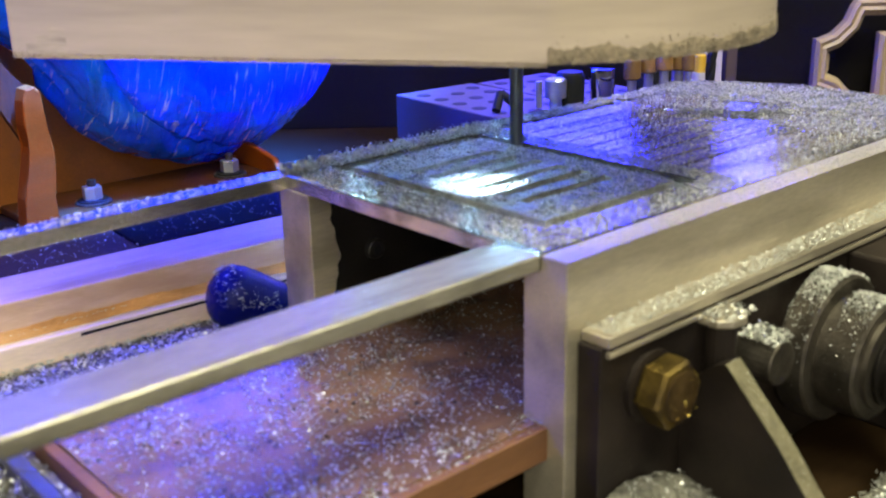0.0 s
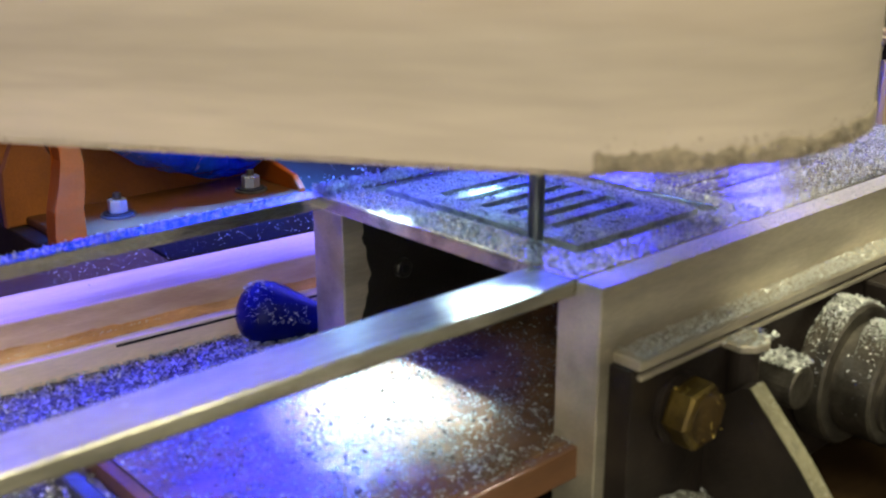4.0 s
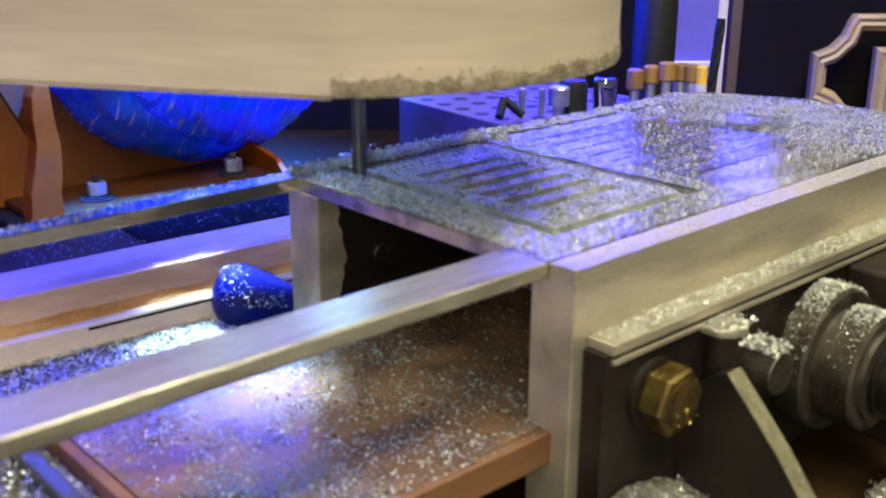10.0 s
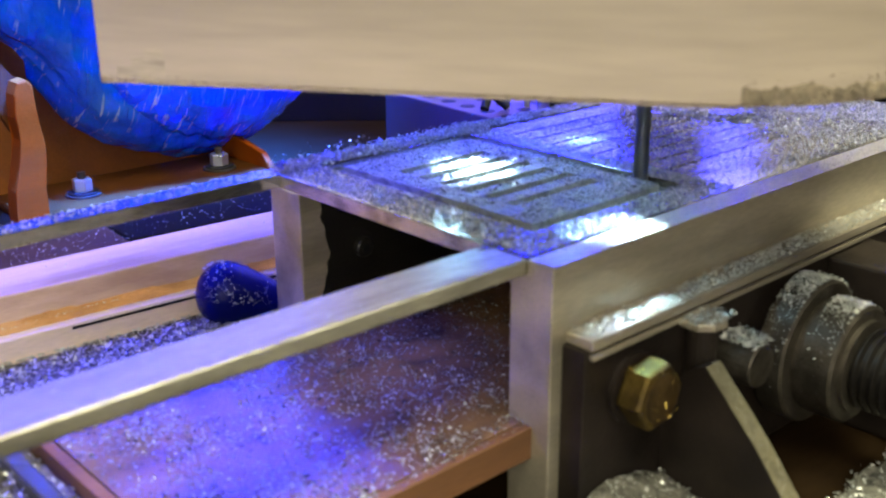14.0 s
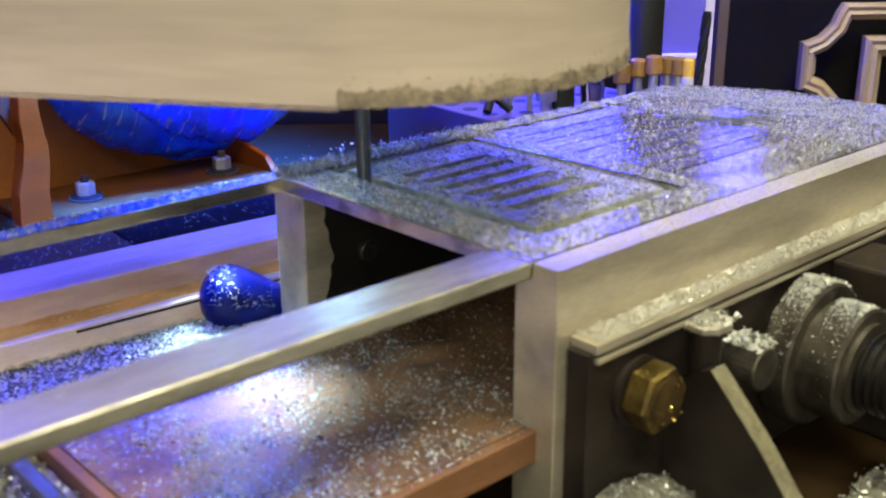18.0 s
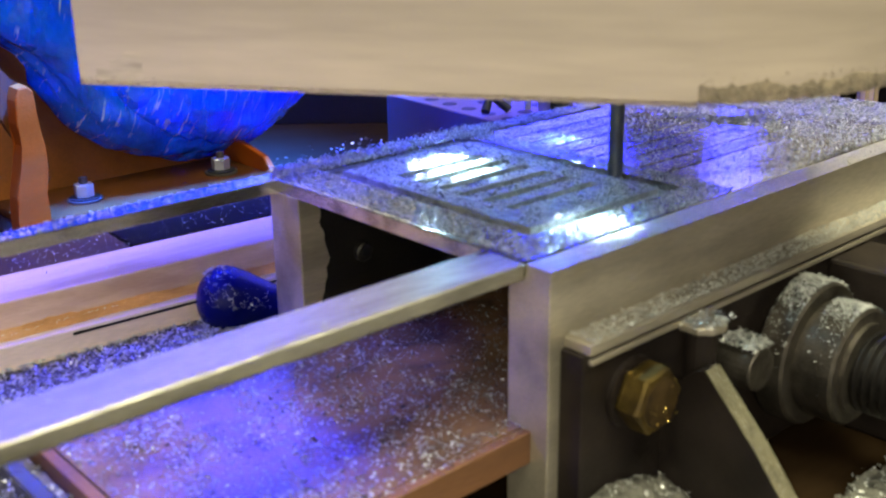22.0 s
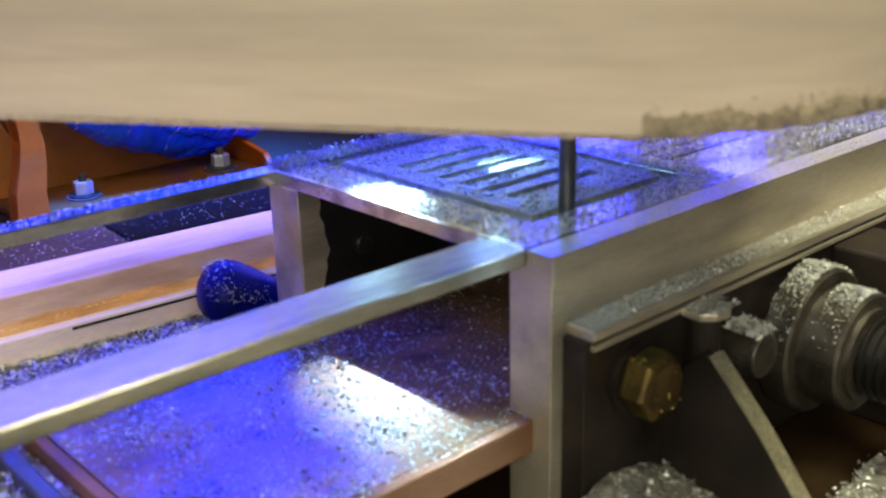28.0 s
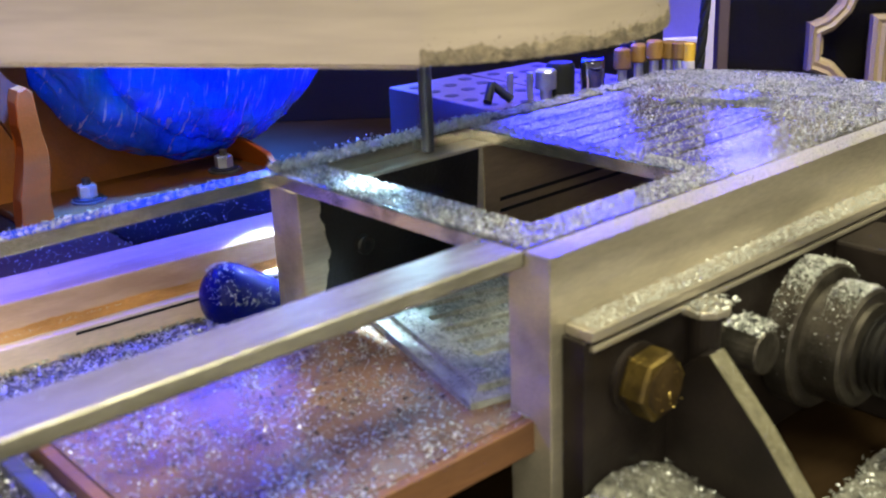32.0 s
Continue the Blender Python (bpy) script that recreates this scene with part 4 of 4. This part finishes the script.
def moulding(name, line, width, depth, d, label):
    """A picture frame: a profiled strip led round a closed line of (u, z)."""
    bm = bmesh.new()
    k = len(line)
    prof = [(0, 0), (0, depth * 0.7), (width * 0.18, depth), (width * 0.4, depth * 0.82), (width * 0.62, depth * 0.95), (width * 0.85, depth * 0.5), (width, depth * 0.4), (width, 0)]
    rings = []
    for i in range(k):
        p, a, b = Vector(line[i]), Vector(line[i - 1]), Vector(line[(i + 1) % k])
        n1, n2 = (p - a).normalized(), (b - p).normalized()
        n1, n2 = Vector((n1.y, -n1.x)), Vector((n2.y, -n2.x))
        m = (n1 + n2).normalized()
        m /= max(0.4, m.dot(n1))
        rings.append([bm.verts.new(away(p.x + m.x * w, p.y + m.y * w, d - h)) for w, h in prof])
    for i in range(k):
        a, b = rings[i], rings[(i + 1) % k]
        for j in range(len(prof)):
            bm.faces.new((a[j], a[(j + 1) % len(prof)], b[(j + 1) % len(prof)], b[j]))
    return solo(name, bm, FRAME_WOOD, label, "picture frame", "carved frames")


def notched(u0, u1, z0, z1, c):
    pts = []
    steps = [(0, c), (0.12 * c, c * 1.0), (0.45 * c, 0.86 * c), (0.75 * c, 0.55 * c), (0.88 * c, 0.2 * c), (c, 0)]
    for a, b in steps:
        pts.append((u0 + a, z1 - b))
    for a, b in steps[::-1]:
        pts.append((u1 - a, z1 - b))
    for a, b in steps:
        pts.append((u1 - a, z0 + b))
    for a, b in steps[::-1]:
        pts.append((u0 + a, z0 + b))
    return pts


moulding("carved_frame", notched(315, 534, -99, 8.5, 33), 14, 14, 938, "pale wooden picture frame with stepped corners")
moulding("inner_frame", [(366.5, -99), (366.5, -19), (483.5, -19), (483.5, -99)], 17, 12, 930, "small pale pine picture frame")

# ---- chips ----
U = rng.uniform


def spread(n, x0, x1, y0, y1, z, jitter=0.4):
    return np.stack([U(x0, x1, n), U(y0, y1, n), z + U(0, jitter, n)], 1)


chips("chips_on_ledge", spread(9000, 8, 370, -11, -0.8, -23, 1.2), (0.35, 1.1), "bright aluminium chips piled along the steel ledge")


def clumped(n, x0, x1, y0, y1, z):
    rows = zip(U(x0, x1, n), U(y0, y1, n))
    return np.array([(x, y, z) for x, y in rows if rough_noise(x, y, 0.05, 3) + 0.7 * rough_noise(x, y, 0.22, 5) > U(-0.75, 0.55)])


chips("chips_on_board", np.concatenate([clumped(9500, -117, 12, 8, 133, GROUND), clumped(3500, 12, 300, 20, 132, GROUND)]), (0.3, 1.35), "aluminium chips strewn over the brown board", 0.3)
chips("dust_on_board", clumped(12000, -117, 60, 8, 133, GROUND), (0.25, 1.0), "dull grey dust lying in clumps on the brown board", 0.3, DULL_SHADED_CHIP)
chips("dark_specks_on_board", clumped(1500, -117, 60, 8, 133, GROUND), (0.6, 1.8), "dark flecks among the chips on the board", 0.4, DARK_STEEL)


def drift(x, y):
    """Height of the litter in front of the vice: banked up against it, clear beneath the screw."""
    bank = max(0, 1 - abs(y + 12) / 45) * max(0, min(1, (70 - x) / 24))
    return -98 + 9 * (0.5 + rough_noise(x, y, 0.03)) + 1.5 * rough_noise(x, y, 0.3) + 14 * bank


def under_screw(x, y):
    return x > 66 + 6 * rough_noise(x, y, 0.05) and y > -52 + 10 * rough_noise(x, y, 0.04)


litter = [(x, y, drift(x, y)) for x, y in zip(U(-20, 340, 12000), U(-190, -11, 12000)) if not under_screw(x, y)]
chips("chips_beneath_vice", litter, (0.8, 2.2), "deep litter of aluminium chips on the bench")
chips("chips_behind_board", np.concatenate([spread(420, 120, 330, 300, 520, -99.6, 1.0), spread(300, -200, -45, 300, 480, -99.6, 1.0), spread(200, 60, 100, 159, 199, -99, 4), spread(200, -330, -127, -150, -60, -99, 4)]), (1.0, 2.8), "aluminium chips scattered over the bench top")
heap("chip_litter_front", np.linspace(-60, 360, 150), np.linspace(-260, -10, 90), lambda x, y: None if under_screw(x, y) else drift(x, y), "grey drift of fine chips on the bench, coloured dark as if shaded", SHADED_SWARF)
heap("chip_litter_back", np.linspace(-340, 60, 120), np.linspace(157, 206, 20), lambda x, y: -71 + 0.05 * (y - 158) + 1.2 * rough_noise(x, y, 0.3), "drift of fine chips along the wooden strips", SHADED_SWARF)
heap("chip_litter_end", np.linspace(-340, -123, 70), np.linspace(-60, 158, 70), lambda x, y: -63 - 8 * max(0, 1 - abs(x + 138) / 4) + 2 * rough_noise(x, y, 0.05) + 1.2 * rough_noise(x, y, 0.3), "drift of fine chips beside the base board", SHADED_SWARF)
chips("chips_in_back_drift", np.array([(x, y, -70.4 + 0.05 * (y - 158)) for x, y in zip(U(-330, 55, 9000), U(158.5, 199, 9000))]), (0.8, 2.2), "sparkling chips on the drift along the strips")
chips("chips_in_end_drift", spread(7000, -330, -124, -50, 157, -62.4, 2), (0.8, 2.2), "sparkling chips beside the base board")


def ridge(x, y):
    """Height of the chip banks on the plate: along the far edge and at its end."""
    edge = max(0, 1 - abs(y - 152) / 8) * 2.6 * (0.6 + 0.9 * rough_noise(x, y, 0.12)) if 0 < x < 270 else 0
    end_line = 292 - 0.16 * (y - 90)
    end = max(0, 1 - abs(x - end_line + 22) / 30) * 1.8 * (0.7 + 0.8 * rough_noise(x, y, 0.08))
    h = max(edge, end)
    return h + min(1.0, h) * 0.7 * rough_noise(x, y, 0.45)


def ridge_sheet(x, y):
    z = ridge(x, y)
    inside = y < 158.5 and x < 312 - 0.1 * y and not (x > 262 and y > 157 - (x - 262) ** 2 / 34)
    return z if z > 0.35 and inside else None


heap("chip_bank_on_plate", np.linspace(2, 310, 240), np.linspace(11, 158.5, 110), ridge_sheet, "bank of packed aluminium chips along the plate's edges")
pts = []
while len(pts) < 60000:
    x, y = U(2, 305), U(12, 158)
    if x > 262 and y > 157 - (x - 262) ** 2 / 34:
        continue
    h = ridge(x, y)
    if X0 < x < X1 and Y0 < y < Y1:
        continue
    if U() < (0.6 if x < 116 else 0.10 if x < 212 else 0.34) + 0.6 * min(1, h / 1.5):
        pts.append((x, y, max(0, h) - (0.4 if 116 < x < 204 and in_groove(y) and h < 0.4 else 0)))
chips("chips_on_plate", pts[:30000], (0.3, 1.1), "loose aluminium chips scattered over the plate", 0.45)
chips("dull_chips_on_plate", pts[30000:], (0.3, 1.1), "dull grey dust and chips coloured as if shaded, mixed over the plate", 0.45, DULL_SHADED_CHIP)
row_t = rng.beta(1.3, 1.1, 1500)
chips("chip_row_on_plate", np.stack([200 + 30 * row_t + rng.normal(0, 2.2, 1500), 107 - 43 * row_t + 4 * np.sin(row_t * 9) + rng.normal(0, 1.6, 1500), U(0.2, 1.6, 1500)], 1), (0.6, 1.7), "dark row of swept chips across the plate", 0.6, DULL_SHADED_CHIP)
# dust laid thick to give the jaw's top its cream reflection as well
chips("dust_on_jaw", spread(11000, 14, 372, 0.6, 10, -0.1, 0.1), (0.2, 0.8), "pale metal dust along the jaw's top, also standing for its cream reflection", 0.15, PALE_DUST, 0.1)
chips("chips_on_near_bar", spread(45, -320, 0, 13, 29, 0, 0.1), (0.5, 1.5), "few aluminium chips on the narrow bar of the plate", 0.2)


def offcut_top(x, y):
    if 38 < x < 86 and 50 < y < 122 and in_groove(y):
        return -2.0
    return 0.0 if 26.8 < x < 97.7 and 33.8 < y < 139.3 else -2.5


def on_offcut(n):
    """Chips lie thick on the lands, thin in the slots and in patches in the kerf."""
    rows = [(U(21.5, 103), U(28.5, 144.6)) for k in range(n)]
    share = {0.0: 1.0, -2.0: 0.22, -2.5: 0.3}
    keep = [(x, y) for x, y in rows if rough_noise(x, y, 0.09) + 0.5 * rough_noise(x, y, 0.3) > U(-0.55, 0.1) and U() < share[offcut_top(x, y)]]
    return np.array([(x - SLUG_AT[0], y - SLUG_AT[1], offcut_top(x, y) - SLUG_AT[2]) for x, y in keep])


for litter_mat, litter_n in ((CHIP, 13000), (DULL_SHADED_CHIP, 10000)):
    slug_chips = chips("chip_litter", on_offcut(litter_n), (0.3, 1.15), "aluminium chips lying on the offcut", 0.35, litter_mat)
    slug_chips.parent = slug
    del slug_chips["category"]
chips("chips_on_far_edge", np.array([(x, y, abs(z)) for x, y, z in zip(U(2, 118, 3200), rng.normal(151.5, 3.2, 3200), rng.normal(0.8, 1.0, 3200)) if y < 158]), (0.6, 2.0), "spiky bright chips piled along the plate's far edge", 1.0)
chips("chips_on_far_bar", spread(1100, -320, 0, 147.5, 157, 0, 0.2), (0.5, 1.8), "aluminium chips on the far bar of the plate", 0.3)
chips("chips_on_strips", np.concatenate([[STRIP_TURN @ Vector(v) for v in np.concatenate([spread(420, 74, 262, 34, 70, -43.5, 0.3), spread(170, 20, 74, 34, 70, -44.5, 0.3)])], spread(350, -330, 120, 212, 234, -44.2, 0.3), spread(350, -330, 120, 200.5, 203, -56.6, 0.3)]), (0.35, 1.0), "aluminium chips dusted over the fibreboard strips", 0.2)
crest = []
for y0, y1, r, n, wide in ((-24, -13, 28.1, 1700, 0.36), (-40, -28, 22.6, 900, 0.30), (-24, -13, 28.3, 160, 0.9), (-40, -28, 22.7, 110, 0.9)):
    for a, y in zip(rng.normal(1.62, wide, n), U(y0, y1, n)):
        crest.append((126 + r * math.cos(a), y, -59.5 + r * math.sin(a) + U(0, 1.6) * max(0, 1 - abs(a - 1.62) / wide)))
chips("chips_on_collar", crest, (0.4, 1.2), "chips heaped on the vice screw's collar")
chips("chips_on_tab", np.concatenate([spread(220, 52, 70, -22, -10, -30.2, 2.5), spread(520, 74, 86, -27, -13, -42.4, 2.6)]), (0.7, 1.8), "chips heaped on the small tab and stud")
th, q = U(0, 2 * math.pi, 700), U(2, 30, 700)
side_a, side_b = axis.cross(Vector((0, 0, 1))).normalized(), Vector((0, 0, 1))
knob_pts = [Vector((-16, 190, -58.5)) + axis * b + (side_a * math.cos(a) + side_b * abs(math.sin(a))) * float(np.interp(b, [0, 2, 5.5, 10, 14, 20, 28, 34], [8, 10.9, 13.5, 14.7, 14.3, 12.5, 9.3, 7.3])) for a, b in zip(th, q)]
chips("chips_on_knob", [tuple(p) for p in knob_pts], (0.4, 1.3), "fine chips dusting the lever knob", 0.6, lift=0.1)
# bright golden flecks put in for highlights on the bolt
chips("chips_on_bolt", np.concatenate([spread(40, 21, 36, -22.2, -12, -36.6, 0.3), np.stack([U(21, 37, 26), np.full(26, -22.9), U(-54, -38, 26)], 1)]), (0.3, 1.0), "golden specks standing for glints on the brass bolt", 0.8, BRASS_GLINT, lift=0.0)
slope_y = -26 - 52 * U(0, 1, 1500)
slope_z = np.interp(-slope_y, [26, 46.6, 78], [-39.4, -60.9, -99.9])
chips("chips_on_gusset", np.stack([U(47.2, 53.3, 1500), slope_y, slope_z], 1), (0.25, 0.8), "pale dust and chips caught on the gusset's sloping edge", 0.4, PALE_DUST, lift=0.2)


# ---- movement ----
LOOP = [(0.0, 23.5, 142.6), (2.27, 23.5, 30.5), (3.82, 101.0, 30.5), (6.07, 101.0, 142.6), (7.75, 23.5, 142.6)]


def tool_place(t):
    u = (t - 17.63) % 7.75
    xs = np.interp(u, [a[0] for a in LOOP], [a[1] for a in LOOP])
    ys = np.interp(u, [a[0] for a in LOOP], [a[2] for a in LOOP])
    return float(xs) / 1000, float(ys) / 1000


def motions():
    times = sorted({round(0.125 * k, 3) for k in range(257)} | {round(17.63 + 7.75 * c + a[0], 3) for c in range(-3, 2) for a in LOOP[:4] if 0 < 17.63 + 7.75 * c + a[0] < 32})
    walk(head, [(t, pose(*tool_place(t), 0)) for t in times])
    rest = pose(*[c / 1000 for c in SLUG_AT])
    tilt = pose(0.0490, 0.0770, -0.0320, 25.5, 5, -9)
    lying_flat = pose(0.0450, 0.0725, -0.0540, 0.5, 0, -15)
    walk(slug, [(0, rest), (15, rest), (30.3, rest), (30.42, pose(0.054, 0.081, -0.014, 9, 1, -4)), (30.55, tilt), (31.0, tilt), (31.6, tilt), (31.81, tilt), (31.86, pose(0.044, 0.073, -0.044, 12, 1, -12)), (31.9, lying_flat), (32, lying_flat)])


motions()
